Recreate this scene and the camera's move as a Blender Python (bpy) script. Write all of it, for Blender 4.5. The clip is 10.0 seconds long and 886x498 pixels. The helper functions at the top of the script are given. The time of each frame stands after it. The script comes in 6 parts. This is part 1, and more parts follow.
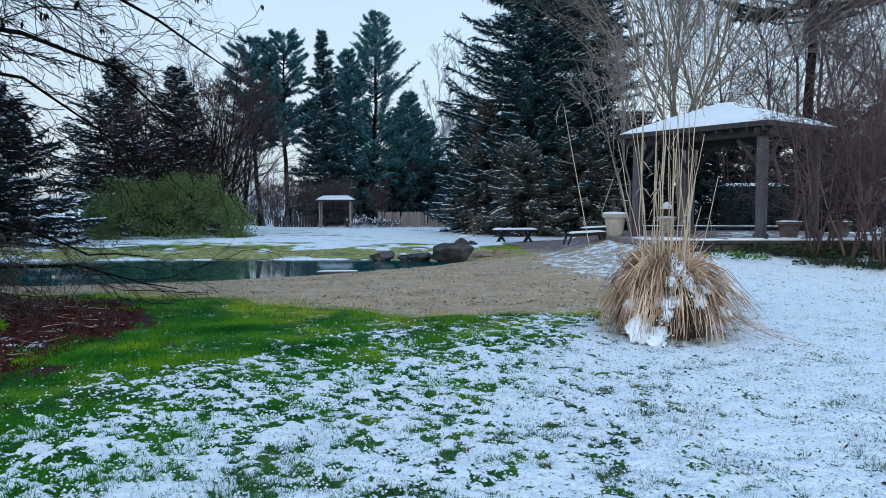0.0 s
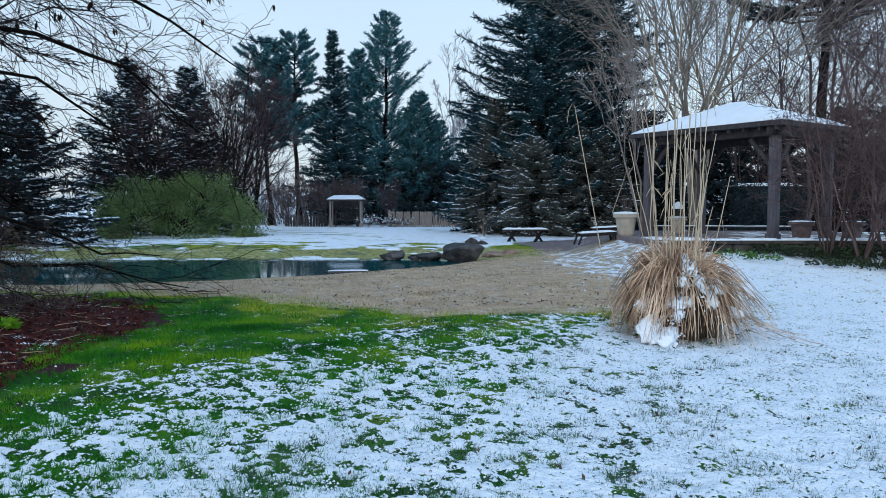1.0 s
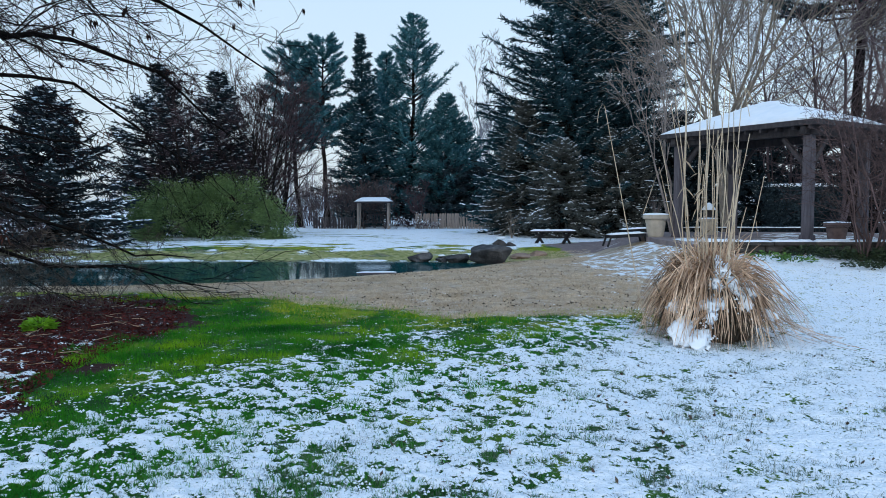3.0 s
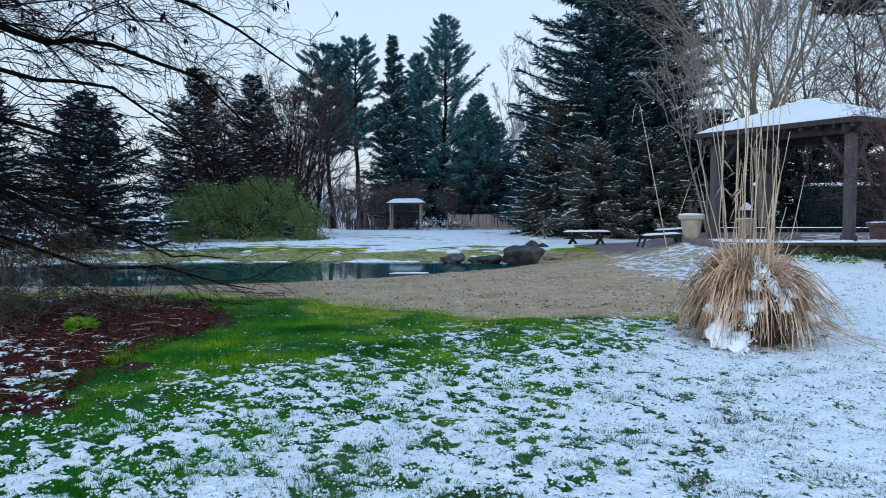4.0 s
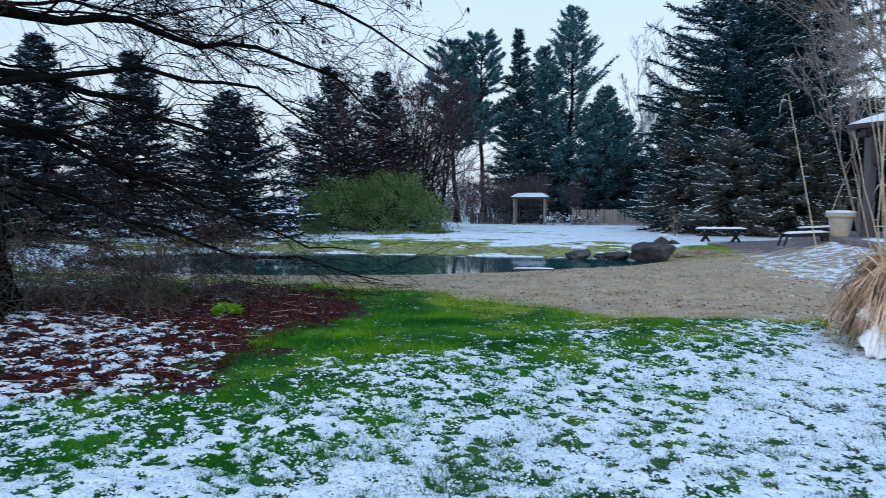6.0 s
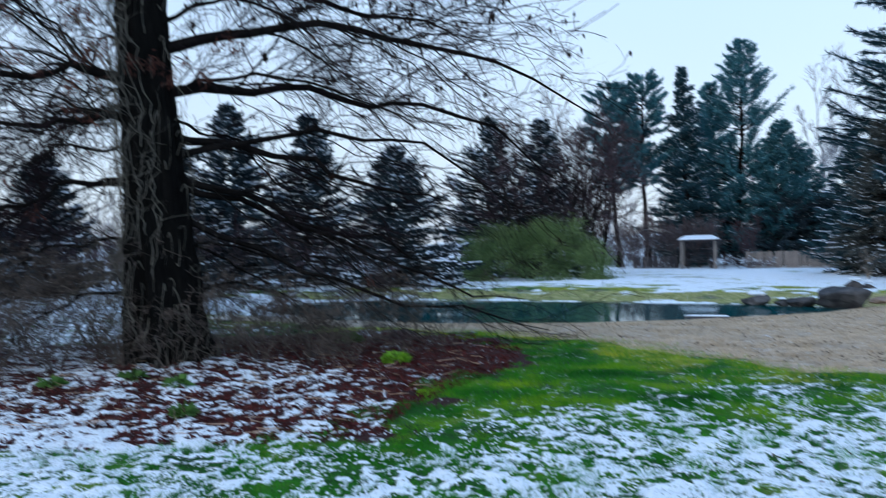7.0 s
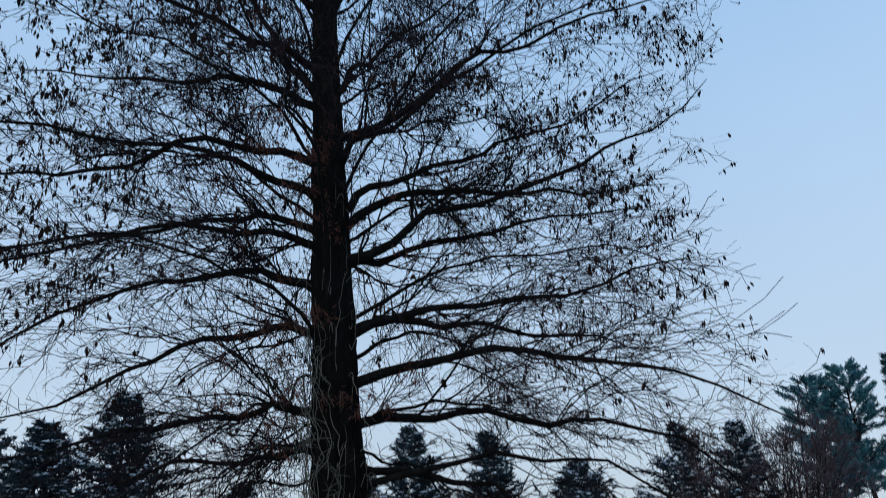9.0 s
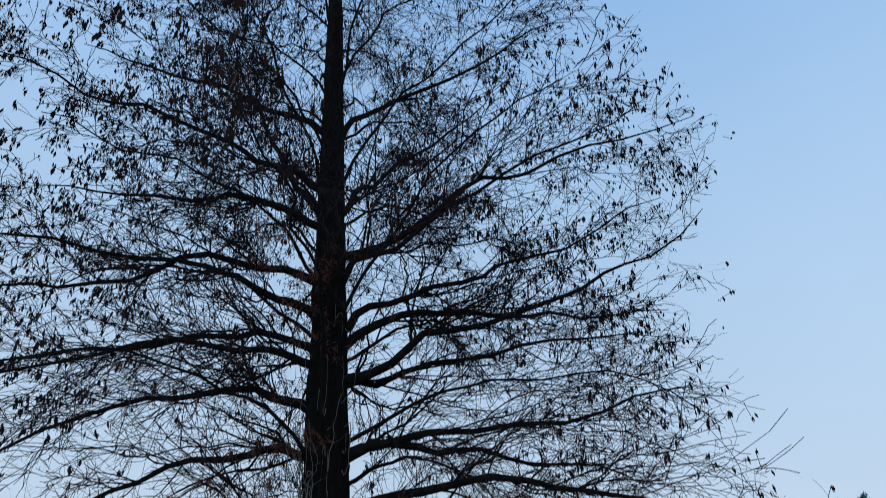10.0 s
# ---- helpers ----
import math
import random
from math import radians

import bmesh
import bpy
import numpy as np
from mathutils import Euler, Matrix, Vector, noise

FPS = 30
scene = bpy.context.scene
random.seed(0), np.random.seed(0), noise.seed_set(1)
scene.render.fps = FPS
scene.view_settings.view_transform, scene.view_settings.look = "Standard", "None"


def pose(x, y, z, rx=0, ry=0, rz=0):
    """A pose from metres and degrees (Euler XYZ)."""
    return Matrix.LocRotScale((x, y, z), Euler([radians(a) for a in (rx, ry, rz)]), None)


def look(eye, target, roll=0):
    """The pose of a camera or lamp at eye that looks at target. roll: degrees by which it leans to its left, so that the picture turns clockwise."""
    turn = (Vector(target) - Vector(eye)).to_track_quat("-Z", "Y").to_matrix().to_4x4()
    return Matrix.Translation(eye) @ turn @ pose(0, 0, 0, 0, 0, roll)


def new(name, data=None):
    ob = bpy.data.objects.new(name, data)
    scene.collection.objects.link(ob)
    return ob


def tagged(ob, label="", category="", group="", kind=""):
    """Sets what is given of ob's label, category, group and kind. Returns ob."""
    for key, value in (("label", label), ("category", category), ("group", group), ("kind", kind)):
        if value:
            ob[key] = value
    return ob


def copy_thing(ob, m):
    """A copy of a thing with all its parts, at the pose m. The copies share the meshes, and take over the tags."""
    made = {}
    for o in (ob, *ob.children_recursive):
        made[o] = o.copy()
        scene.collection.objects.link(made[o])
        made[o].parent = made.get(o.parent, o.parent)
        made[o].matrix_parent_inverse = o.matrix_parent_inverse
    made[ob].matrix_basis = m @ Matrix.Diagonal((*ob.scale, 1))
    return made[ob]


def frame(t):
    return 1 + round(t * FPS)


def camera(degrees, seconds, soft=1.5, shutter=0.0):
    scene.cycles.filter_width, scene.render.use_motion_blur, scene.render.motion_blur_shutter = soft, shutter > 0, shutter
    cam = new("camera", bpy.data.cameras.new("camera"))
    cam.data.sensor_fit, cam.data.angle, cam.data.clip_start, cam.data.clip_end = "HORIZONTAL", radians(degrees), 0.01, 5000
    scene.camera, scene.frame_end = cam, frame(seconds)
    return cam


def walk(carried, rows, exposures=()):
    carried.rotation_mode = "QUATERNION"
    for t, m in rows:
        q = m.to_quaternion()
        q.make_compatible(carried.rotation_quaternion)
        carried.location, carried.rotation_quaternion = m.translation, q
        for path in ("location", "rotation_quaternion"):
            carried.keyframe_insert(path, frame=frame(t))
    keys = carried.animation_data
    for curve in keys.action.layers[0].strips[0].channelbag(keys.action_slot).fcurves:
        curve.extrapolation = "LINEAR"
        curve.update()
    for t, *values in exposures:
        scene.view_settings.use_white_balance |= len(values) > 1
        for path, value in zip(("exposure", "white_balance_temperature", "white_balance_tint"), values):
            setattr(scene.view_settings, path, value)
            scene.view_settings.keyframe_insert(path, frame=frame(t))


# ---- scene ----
# ---- camera and its walk ----
cam = camera(63.03, 10.0, soft=0.75, shutter=0.4)
walk(cam, [
    (0, pose(0.000, 0.000, 1.600, 86.50, -0.00, 0.00)),
    (0.5, pose(-0.005, 0.004, 1.601, 86.51, -0.01, 0.34)),
    (1, pose(-0.003, -0.004, 1.600, 86.48, -0.04, 0.81)),
    (1.5, pose(-0.012, -0.010, 1.594, 86.48, -0.02, 1.22)),
    (2, pose(-0.013, -0.003, 1.593, 86.52, -0.05, 1.65)),
    (2.5, pose(-0.020, -0.004, 1.597, 86.57, -0.00, 2.12)),
    (4, pose(-0.044, 0.012, 1.593, 86.72, 0.30, 5.47)),
    (4.5, pose(-0.046, 0.017, 1.590, 86.64, 0.30, 7.01)),
    (5, pose(-0.068, 0.011, 1.587, 86.54, 0.25, 9.00)),
    (5.2, pose(-0.077, 0.008, 1.591, 86.38, 0.15, 10.04)),
    (6.3, pose(-0.155, -0.007, 1.605, 86.58, 0.06, 18.04)),
    (6.5, pose(-0.180, 0.002, 1.609, 86.96, 0.24, 20.44)),
    (7, pose(-0.198, 0.009, 1.647, 90.02, 1.14, 27.70)),
    (7.5, pose(-0.187, 0.009, 1.686, 96.49, 2.32, 34.89)),
    (8, pose(-0.186, 0.004, 1.710, 103.29, 3.03, 38.93)),
    (8.5, pose(-0.199, 0.023, 1.747, 109.29, 3.01, 41.18)),
    (9, pose(-0.186, 0.016, 1.782, 114.70, 1.96, 41.88)),
    (9.5, pose(-0.188, 0.009, 1.809, 119.67, 1.19, 41.62)),
    (10, pose(-0.153, -0.002, 1.839, 123.98, 0.78, 41.25)),
], exposures=[(0.0, 0.02, 6350, 6), (5.0, 0.06, 6320, 8), (6.3, 0.14, 6170, 9), (7.2, 0.18, 6000, 9), (8.0, 0.11, 6060, 12), (8.5, -0.10, 6160, 10), (9.0, -0.26, 6260, 8), (10.0, -0.26, 6330, 8)])

# ---- overcast winter light ----
world = bpy.data.worlds.new("overcast_sky")
scene.world = world
world.use_nodes = True
wn, wl = world.node_tree.nodes, world.node_tree.links
wn.clear()
sky = wn.new("ShaderNodeTexSky")
sky.sky_type, sky.sun_disc = "NISHITA", False
sky.sun_elevation, sky.sun_rotation = radians(24), radians(-150)
sky.air_density, sky.dust_density, sky.ozone_density = 1.0, 4.0, 2.0
bg_sky, bg_cloud = wn.new("ShaderNodeBackground"), wn.new("ShaderNodeBackground")
bg_sky.inputs["Strength"].default_value = 0.05
# the cloud cover: paler near the horizon, bluer overhead, softly uneven
tc, sep = wn.new("ShaderNodeTexCoord"), wn.new("ShaderNodeSeparateXYZ")
wl.new(tc.outputs["Generated"], sep.inputs[0])
ramp = wn.new("ShaderNodeValToRGB")
ramp.color_ramp.elements.new(0.6)
for stop, (at_z, tone) in zip(ramp.color_ramp.elements, ((0.0, (0.685, 0.755, 0.82)), (0.6, (0.48, 0.69, 0.955)), (1.0, (0.24, 0.52, 1.0)))):
    stop.position, stop.color = at_z, (*tone, 1)
wl.new(sep.outputs["Z"], ramp.inputs["Fac"])
cl = wn.new("ShaderNodeTexNoise")
cl.inputs["Scale"].default_value, cl.inputs["Detail"].default_value = 1.6, 3.0
wl.new(tc.outputs["Generated"], cl.inputs["Vector"])
mr = wn.new("ShaderNodeMapRange")
mr.inputs["To Min"].default_value, mr.inputs["To Max"].default_value = 0.80, 1.02
wl.new(cl.outputs["Fac"], mr.inputs["Value"])
wl.new(ramp.outputs["Color"], bg_cloud.inputs["Color"])
wl.new(mr.outputs["Result"], bg_cloud.inputs["Strength"])
wl.new(sky.outputs["Color"], bg_sky.inputs["Color"])
add, wout = wn.new("ShaderNodeAddShader"), wn.new("ShaderNodeOutputWorld")
wl.new(bg_sky.outputs[0], add.inputs[0])
wl.new(bg_cloud.outputs[0], add.inputs[1])
wl.new(add.outputs[0], wout.inputs["Surface"])
sun_data = bpy.data.lights.new("sun", "SUN")
sun_data.energy, sun_data.angle, sun_data.color = 0.5, radians(30), (1.0, 0.96, 0.9)
sun = new("sun", sun_data)
sun.matrix_world = look((20, -30, 40), (0, 5, 0))

# ---- building helpers ----
def mesh_from(name, V, faces):
    """A mesh from an array of vertices and arrays of triangles or quads."""
    V = np.asarray(V, dtype=np.float32).reshape(-1, 3)
    faces = [np.asarray(f, dtype=np.int32) for f in faces if len(f)]
    me = bpy.data.meshes.new(name)
    me.vertices.add(len(V))
    me.vertices.foreach_set("co", V.ravel())
    loops = np.concatenate([f.ravel() for f in faces])
    sizes = np.concatenate([np.full(len(f), f.shape[1], dtype=np.int32) for f in faces])
    me.loops.add(len(loops))
    me.loops.foreach_set("vertex_index", loops)
    me.polygons.add(len(sizes))
    me.polygons.foreach_set("loop_start", np.concatenate([[0], np.cumsum(sizes)[:-1]]).astype(np.int32))
    me.update(calc_edges=True)
    me.validate()
    return me


class Pile:
    """Collects vertices and faces of many pieces for one mesh."""

    def __init__(self):
        self.V, self.F, self.n = [], {3: [], 4: []}, 0

    def add(self, V, F):
        V, F = np.asarray(V, dtype=float).reshape(-1, 3), np.asarray(F)
        self.V.append(V)
        self.F[F.shape[1]].append(F + self.n)
        self.n += len(V)
        return self

    def mesh(self, name):
        fs = [np.concatenate(self.F[k]) for k in (3, 4) if self.F[k]]
        return mesh_from(name, np.concatenate(self.V), fs)


def shade(me, material, smooth=False):
    me.materials.append(material)
    if smooth:
        me.polygons.foreach_set("use_smooth", np.ones(len(me.polygons), dtype=bool))
    return me


def piece(name, me, parent=None, label="", m=None):
    ob = new(name, me)
    if m is not None:
        ob.matrix_basis = m
    if parent is not None:
        ob.parent = parent
    if label:
        tagged(ob, label)
    return ob


def part(name, bm, material, parent, label="", smooth=False, m=None):
    me = bpy.data.meshes.new(name)
    bm.to_mesh(me)
    bm.free()
    shade(me, material, smooth)
    return piece(name, me, parent, label, m)


def thing(name, m, label, category, group="", kind=""):
    ob = new(name)
    ob.empty_display_size = 0.2
    ob.matrix_basis = m
    return tagged(ob, label, category, group, kind)


def box(bm, x0, x1, y0, y1, z0, z1, bevel=0.0, m=None):
    r = bmesh.ops.create_cube(bm, size=1.0)
    vs = r["verts"]
    for v in vs:
        v.co = Vector((x0 + (v.co.x + 0.5) * (x1 - x0), y0 + (v.co.y + 0.5) * (y1 - y0), z0 + (v.co.z + 0.5) * (z1 - z0)))
        if m is not None:
            v.co = m @ v.co
    if bevel:
        es = list({e for v in vs for e in v.link_edges})
        bmesh.ops.bevel(bm, geom=es, offset=bevel, segments=2, affect="EDGES")
    return bm


def beam(bm, a, b, w, h, bevel=0.01):
    """A squared timber from a to b."""
    a, b = Vector(a), Vector(b)
    q = (b - a).to_track_quat("Z", "Y").to_matrix().to_4x4()
    return box(bm, -w / 2, w / 2, -h / 2, h / 2, 0, (b - a).length, bevel, Matrix.Translation(a) @ q)


def tubes(P, R, sides=3):
    """Tapered tubes along n paths of k points: vertices and quads."""
    P, R = np.asarray(P, float), np.asarray(R, float)
    n, k = P.shape[:2]
    T = np.gradient(P, axis=1)
    T /= np.linalg.norm(T, axis=2, keepdims=True) + 1e-9
    ref = np.where(np.abs(T[:, :1, 2:3]) > 0.9, np.array([1.0, 0, 0]), np.array([0, 0, 1.0]))
    U = np.cross(T, np.broadcast_to(ref, T.shape))
    U /= np.linalg.norm(U, axis=2, keepdims=True) + 1e-9
    W = np.cross(T, U)
    a = np.arange(sides) * 2 * np.pi / sides
    V = P[:, :, None] + R[:, :, None, None] * (U[:, :, None] * np.cos(a)[None, None, :, None] + W[:, :, None] * np.sin(a)[None, None, :, None])
    i = np.arange(k - 1)[:, None] * sides
    j = np.arange(sides)[None]
    j2 = (j + 1) % sides
    q = np.stack([i + j, i + j2, i + sides + j2, i + sides + j], -1).reshape(-1, 4)
    F = (np.arange(n)[:, None, None] * (k * sides) + q[None]).reshape(-1, 4)
    return V.reshape(-1, 3), F


def unit(v):
    return v / (np.linalg.norm(v, axis=-1, keepdims=True) + 1e-9)


def grow(rng, P, R, m, length, angle, k=4, t0=0.2, t1=1.0, flat=0.0, sag=0.0, lift=0.0, thin=0.45, wig=0.12, taper=0.75, tip=0.25):
    """m side shoots on each of n parent paths. flat: keeps them level; sag: they bend down; lift: they turn up."""
    n, kp = P.shape[:2]
    t = np.sort(rng.uniform(t0, t1, (n, m)), axis=1)
    s = t * (kp - 1)
    i0 = np.clip(s.astype(int), 0, kp - 2)
    f = (s - i0)[..., None]
    ar = np.arange(n)[:, None]
    base = P[ar, i0] * (1 - f) + P[ar, i0 + 1] * f
    tan = unit(P[ar, i0 + 1] - P[ar, i0])
    rb = R[ar, i0] * (1 - f[..., 0]) + R[ar, i0 + 1] * f[..., 0]
    rnd = rng.normal(size=(n, m, 3))
    rnd[..., 2] *= 1 - flat
    perp = unit(rnd - (rnd * tan).sum(-1, keepdims=True) * tan)
    an = np.radians(rng.normal(angle, angle * 0.2, (n, m)))[..., None]
    d = unit(tan * np.cos(an) + perp * np.sin(an) + np.array([0, 0, lift]))
    plen = np.linalg.norm(np.diff(P, axis=1), axis=2).sum(1)[:, None]
    L = (length * plen if length < 1 else length) * (1.15 - taper * t) * rng.uniform(0.6, 1.25, (n, m))
    u = np.linspace(0, 1, k)[None, None, :, None]
    Q = base[:, :, None] + d[:, :, None] * L[..., None, None] * u
    Q = Q + np.array([0, 0, -1.0]) * (sag * L)[..., None, None] * u ** 2
    Q = Q + np.cumsum(rng.normal(size=Q.shape) * wig, axis=2) * L[..., None, None] / k * (u > 0)
    rr = np.maximum(rb * thin, 0.0018)[..., None] * np.linspace(1, tip, k)
    return Q.reshape(-1, k, 3), rr.reshape(-1, k)


def blades(base, direction, length, width, rng, tipw=0.0, bend=0.0):
    """Leaf-like slivers: a rhombus of two triangles each, from base along direction."""
    n = len(base)
    d = unit(direction)
    side = unit(np.cross(d, rng.normal(size=(n, 3))))
    L, w = np.reshape(length, (-1, 1)), np.reshape(width, (-1, 1))
    mid = base + d * L * 0.45
    V = np.stack([base, mid + side * w, base + d * L + np.array([0, 0, -bend]) * L, mid - side * w], 1)
    i = np.arange(n)[:, None] * 4
    F = np.concatenate([i + np.array([[0, 1, 2]]), i + np.array([[0, 2, 3]])])
    return V.reshape(-1, 3), F


def tri_blades(base, direction, length, width, rng):
    n = len(base)
    d = unit(direction)
    side = unit(np.cross(d, rng.normal(size=(n, 3))))
    L, w = np.reshape(length, (-1, 1)), np.reshape(width, (-1, 1))
    V = np.stack([base - side * w, base + side * w, base + d * L], 1)
    return V.reshape(-1, 3), np.arange(n * 3).reshape(-1, 3)


def ribbons(P, R, rng):
    """Thin flat strips along n paths: for twigs finer than an eyelash."""
    n, k = P.shape[:2]
    side = unit(np.cross(P[:, -1] - P[:, 0], rng.normal(size=(n, 3))))[:, None]
    V = np.stack([P + side * R[..., None], P - side * R[..., None]], 2).reshape(-1, 3)
    i = np.arange(k - 1)[:, None] * 2
    q = (i + np.array([[0, 1, 3, 2]]))
    return V, (np.arange(n)[:, None, None] * (2 * k) + q[None]).reshape(-1, 4)


_tab = np.random.default_rng(7).random((256, 256))


def vnoise(x, y, s=1.0, o=0):
    """Smooth value noise, 0 to 1, of wavelength s."""
    x, y = x / s + 31.7 * o + 1000, y / s + 17.3 * o + 1000
    i, j = np.floor(x).astype(int), np.floor(y).astype(int)
    f, g = x - i, y - j
    f, g = f * f * (3 - 2 * f), g * g * (3 - 2 * g)
    i, j, i1, j1 = i % 256, j % 256, (i + 1) % 256, (j + 1) % 256
    return (_tab[i, j] * (1 - f) + _tab[i1, j] * f) * (1 - g) + (_tab[i, j1] * (1 - f) + _tab[i1, j1] * f) * g


def sstep(a, b, x):
    u = np.clip((x - a) / (b - a), 0, 1)
    return u * u * (3 - 2 * u)


def sdf(poly, x, y):
    """Signed distance to a closed outline, negative inside."""
    p = np.array(poly, float)
    q = np.roll(p, -1, axis=0)
    best, inside = np.full(x.shape, 1e9), np.zeros(x.shape, bool)
    for (ax, ay), (bx, by) in zip(p, q):
        ex, ey = bx - ax, by - ay
        h = np.clip(((x - ax) * ex + (y - ay) * ey) / (ex * ex + ey * ey), 0, 1)
        best = np.minimum(best, np.hypot(x - ax - h * ex, y - ay - h * ey))
        cross = ((ay > y) != (by > y)) & (x < ex * (y - ay) / (ey + 1e-12) + ax)
        inside ^= cross
    return np.where(inside, -best, best)


# ---- materials ----
def mat(name, cols, scale=6.0, rough=0.8, bump=0.3, fine=40.0, vary=0.12, metal=0.0, dist=0.02, stretch=(1, 1, 1), thin=0.0, spec=0.3):
    """A rough surface: cols are (position, rgb) stops along a noise of that scale, with a second, fine noise as grain and relief."""
    m = bpy.data.materials.new(name)
    m.use_nodes = True
    n, l = m.node_tree.nodes, m.node_tree.links
    b = n["Principled BSDF"]
    b.inputs["Roughness"].default_value, b.inputs["Metallic"].default_value = rough, metal
    b.inputs["Specular IOR Level"].default_value = spec
    t, mp = n.new("ShaderNodeTexCoord"), n.new("ShaderNodeMapping")
    mp.inputs["Scale"].default_value = stretch
    l.new(t.outputs["Object"], mp.inputs["Vector"])
    n1, n2 = n.new("ShaderNodeTexNoise"), n.new("ShaderNodeTexNoise")
    n1.inputs["Scale"].default_value, n1.inputs["Detail"].default_value = scale, 5
    n2.inputs["Scale"].default_value, n2.inputs["Detail"].default_value = fine, 4
    l.new(mp.outputs[0], n1.inputs["Vector"])
    l.new(mp.outputs[0], n2.inputs["Vector"])
    r = n.new("ShaderNodeValToRGB")
    while len(r.color_ramp.elements) < len(cols):
        r.color_ramp.elements.new(0.5)
    for e, (p, c) in zip(r.color_ramp.elements, cols):
        e.position, e.color = p, (*c, 1)
    l.new(n1.outputs["Fac"], r.inputs["Fac"])
    hsv = n.new("ShaderNodeHueSaturation")
    l.new(r.outputs["Color"], hsv.inputs["Color"])
    geo, ob, am = n.new("ShaderNodeNewGeometry"), n.new("ShaderNodeObjectInfo"), n.new("ShaderNodeMath")
    am.operation = "ADD"
    l.new(geo.outputs["Random Per Island"], am.inputs[0])
    l.new(n2.outputs["Fac"], am.inputs[1])
    ad = n.new("ShaderNodeMath")
    ad.operation = "ADD"
    l.new(am.outputs[0], ad.inputs[0])
    l.new(ob.outputs["Random"], ad.inputs[1])
    mr_ = n.new("ShaderNodeMapRange")
    mr_.inputs["From Min"].default_value, mr_.inputs["From Max"].default_value = 0.3, 2.2
    mr_.inputs["To Min"].default_value, mr_.inputs["To Max"].default_value = 1 - vary * 2, 1 + vary * 2
    l.new(ad.outputs[0], mr_.inputs["Value"])
    l.new(mr_.outputs[0], hsv.inputs["Value"])
    l.new(hsv.outputs["Color"], b.inputs["Base Color"])
    if bump:
        bp = n.new("ShaderNodeBump")
        bp.inputs["Strength"].default_value, bp.inputs["Distance"].default_value = bump, dist
        l.new(n2.outputs["Fac"], bp.inputs["Height"])
        l.new(bp.outputs[0], b.inputs["Normal"])
    if thin:
        b.inputs["Subsurface Weight"].default_value = 0.0
        tr, mx = n.new("ShaderNodeBsdfTranslucent"), n.new("ShaderNodeMixShader")
        l.new(hsv.outputs["Color"], tr.inputs["Color"])
        mx.inputs[0].default_value = thin
        l.new(b.outputs[0], mx.inputs[1])
        l.new(tr.outputs[0], mx.inputs[2])
        l.new(mx.outputs[0], n["Material Output"].inputs["Surface"])
    return m


# near-black redwood tones: the silhouette against the sky is put into the colour
M_BARK = mat("redwood_bark_silhouette", [(0.3, (0.003, 0.003, 0.003)), (0.6, (0.0065, 0.0062, 0.0058)), (0.8, (0.016, 0.0145, 0.013))], 5, 0.95, 0.8, 25, stretch=(3, 3, 0.6), dist=0.04, spec=0.06)
M_LIMB = mat("limb_bark_silhouette", [(0.3, (0.004, 0.004, 0.004)), (0.7, (0.012, 0.010, 0.009))], 8, 0.95, 0.5, 40, spec=0.06)
M_TWIG = mat("redwood_twig_silhouette", [(0.3, (0.007, 0.005, 0.007)), (0.7, (0.021, 0.014, 0.016))], 3, 0.9, 0, 30, spec=0.06)
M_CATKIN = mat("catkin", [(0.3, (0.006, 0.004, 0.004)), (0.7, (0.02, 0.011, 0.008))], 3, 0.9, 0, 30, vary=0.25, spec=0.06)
M_RUST = mat("withered_needles", [(0.3, (0.055, 0.020, 0.014)), (0.7, (0.105, 0.036, 0.024))], 3, 0.9, 0, 30, thin=0.2)
M_LICHEN = mat("lichened_twig", [(0.3, (0.011, 0.010, 0.010)), (0.7, (0.036, 0.031, 0.029))], 3, 0.9, 0, 30, vary=0.25, spec=0.06)
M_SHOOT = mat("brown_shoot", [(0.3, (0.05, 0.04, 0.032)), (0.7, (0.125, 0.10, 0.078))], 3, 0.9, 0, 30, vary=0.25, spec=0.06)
M_VINE = mat("vine_stem", [(0.3, (0.05, 0.047, 0.040)), (0.7, (0.14, 0.13, 0.108))], 3, 0.9, 0, 30, vary=0.25, spec=0.06)
M_BRUSHSTEM = mat("undergrowth_stem", [(0.3, (0.042, 0.035, 0.032)), (0.7, (0.135, 0.110, 0.094))], 2.5, 0.9, 0, 30, vary=0.3, spec=0.06)
M_VIBURNUM = mat("viburnum_stem", [(0.3, (0.052, 0.037, 0.039)), (0.7, (0.150, 0.106, 0.104))], 1.2, 0.9, 0, 30, vary=0.3, spec=0.06)
M_FENCE = mat("silvered_wood", [(0.3, (0.17, 0.145, 0.13)), (0.7, (0.31, 0.27, 0.24))], 3, 0.85, 0.3, 30, stretch=(6, 6, 0.7))
M_IVY = mat("dark_groundcover", [(0.3, (0.014, 0.026, 0.014)), (0.7, (0.04, 0.06, 0.028))], 3, 0.6, 0, 20, vary=0.3)
# upper tone of the spruce and dark fir ramps paints lit needle tips
M_SPRUCE = mat("spruce_needles", [(0.3, (0.010, 0.034, 0.044)), (0.7, (0.046, 0.105, 0.128))], 0.8, 0.7, 0, 20, vary=0.3, spec=0.06)
M_DARKFIR = mat("dark_fir_needles", [(0.3, (0.011, 0.020, 0.026)), (0.7, (0.042, 0.064, 0.076))], 0.8, 0.75, 0, 20, vary=0.3, spec=0.06)
# needle green lifted and blued, with the distance haze put into the colour
M_PINE = mat("hazed_pine_needles", [(0.3, (0.032, 0.12, 0.15)), (0.7, (0.085, 0.215, 0.24))], 0.8, 0.7, 0, 20, vary=0.3, spec=0.06)
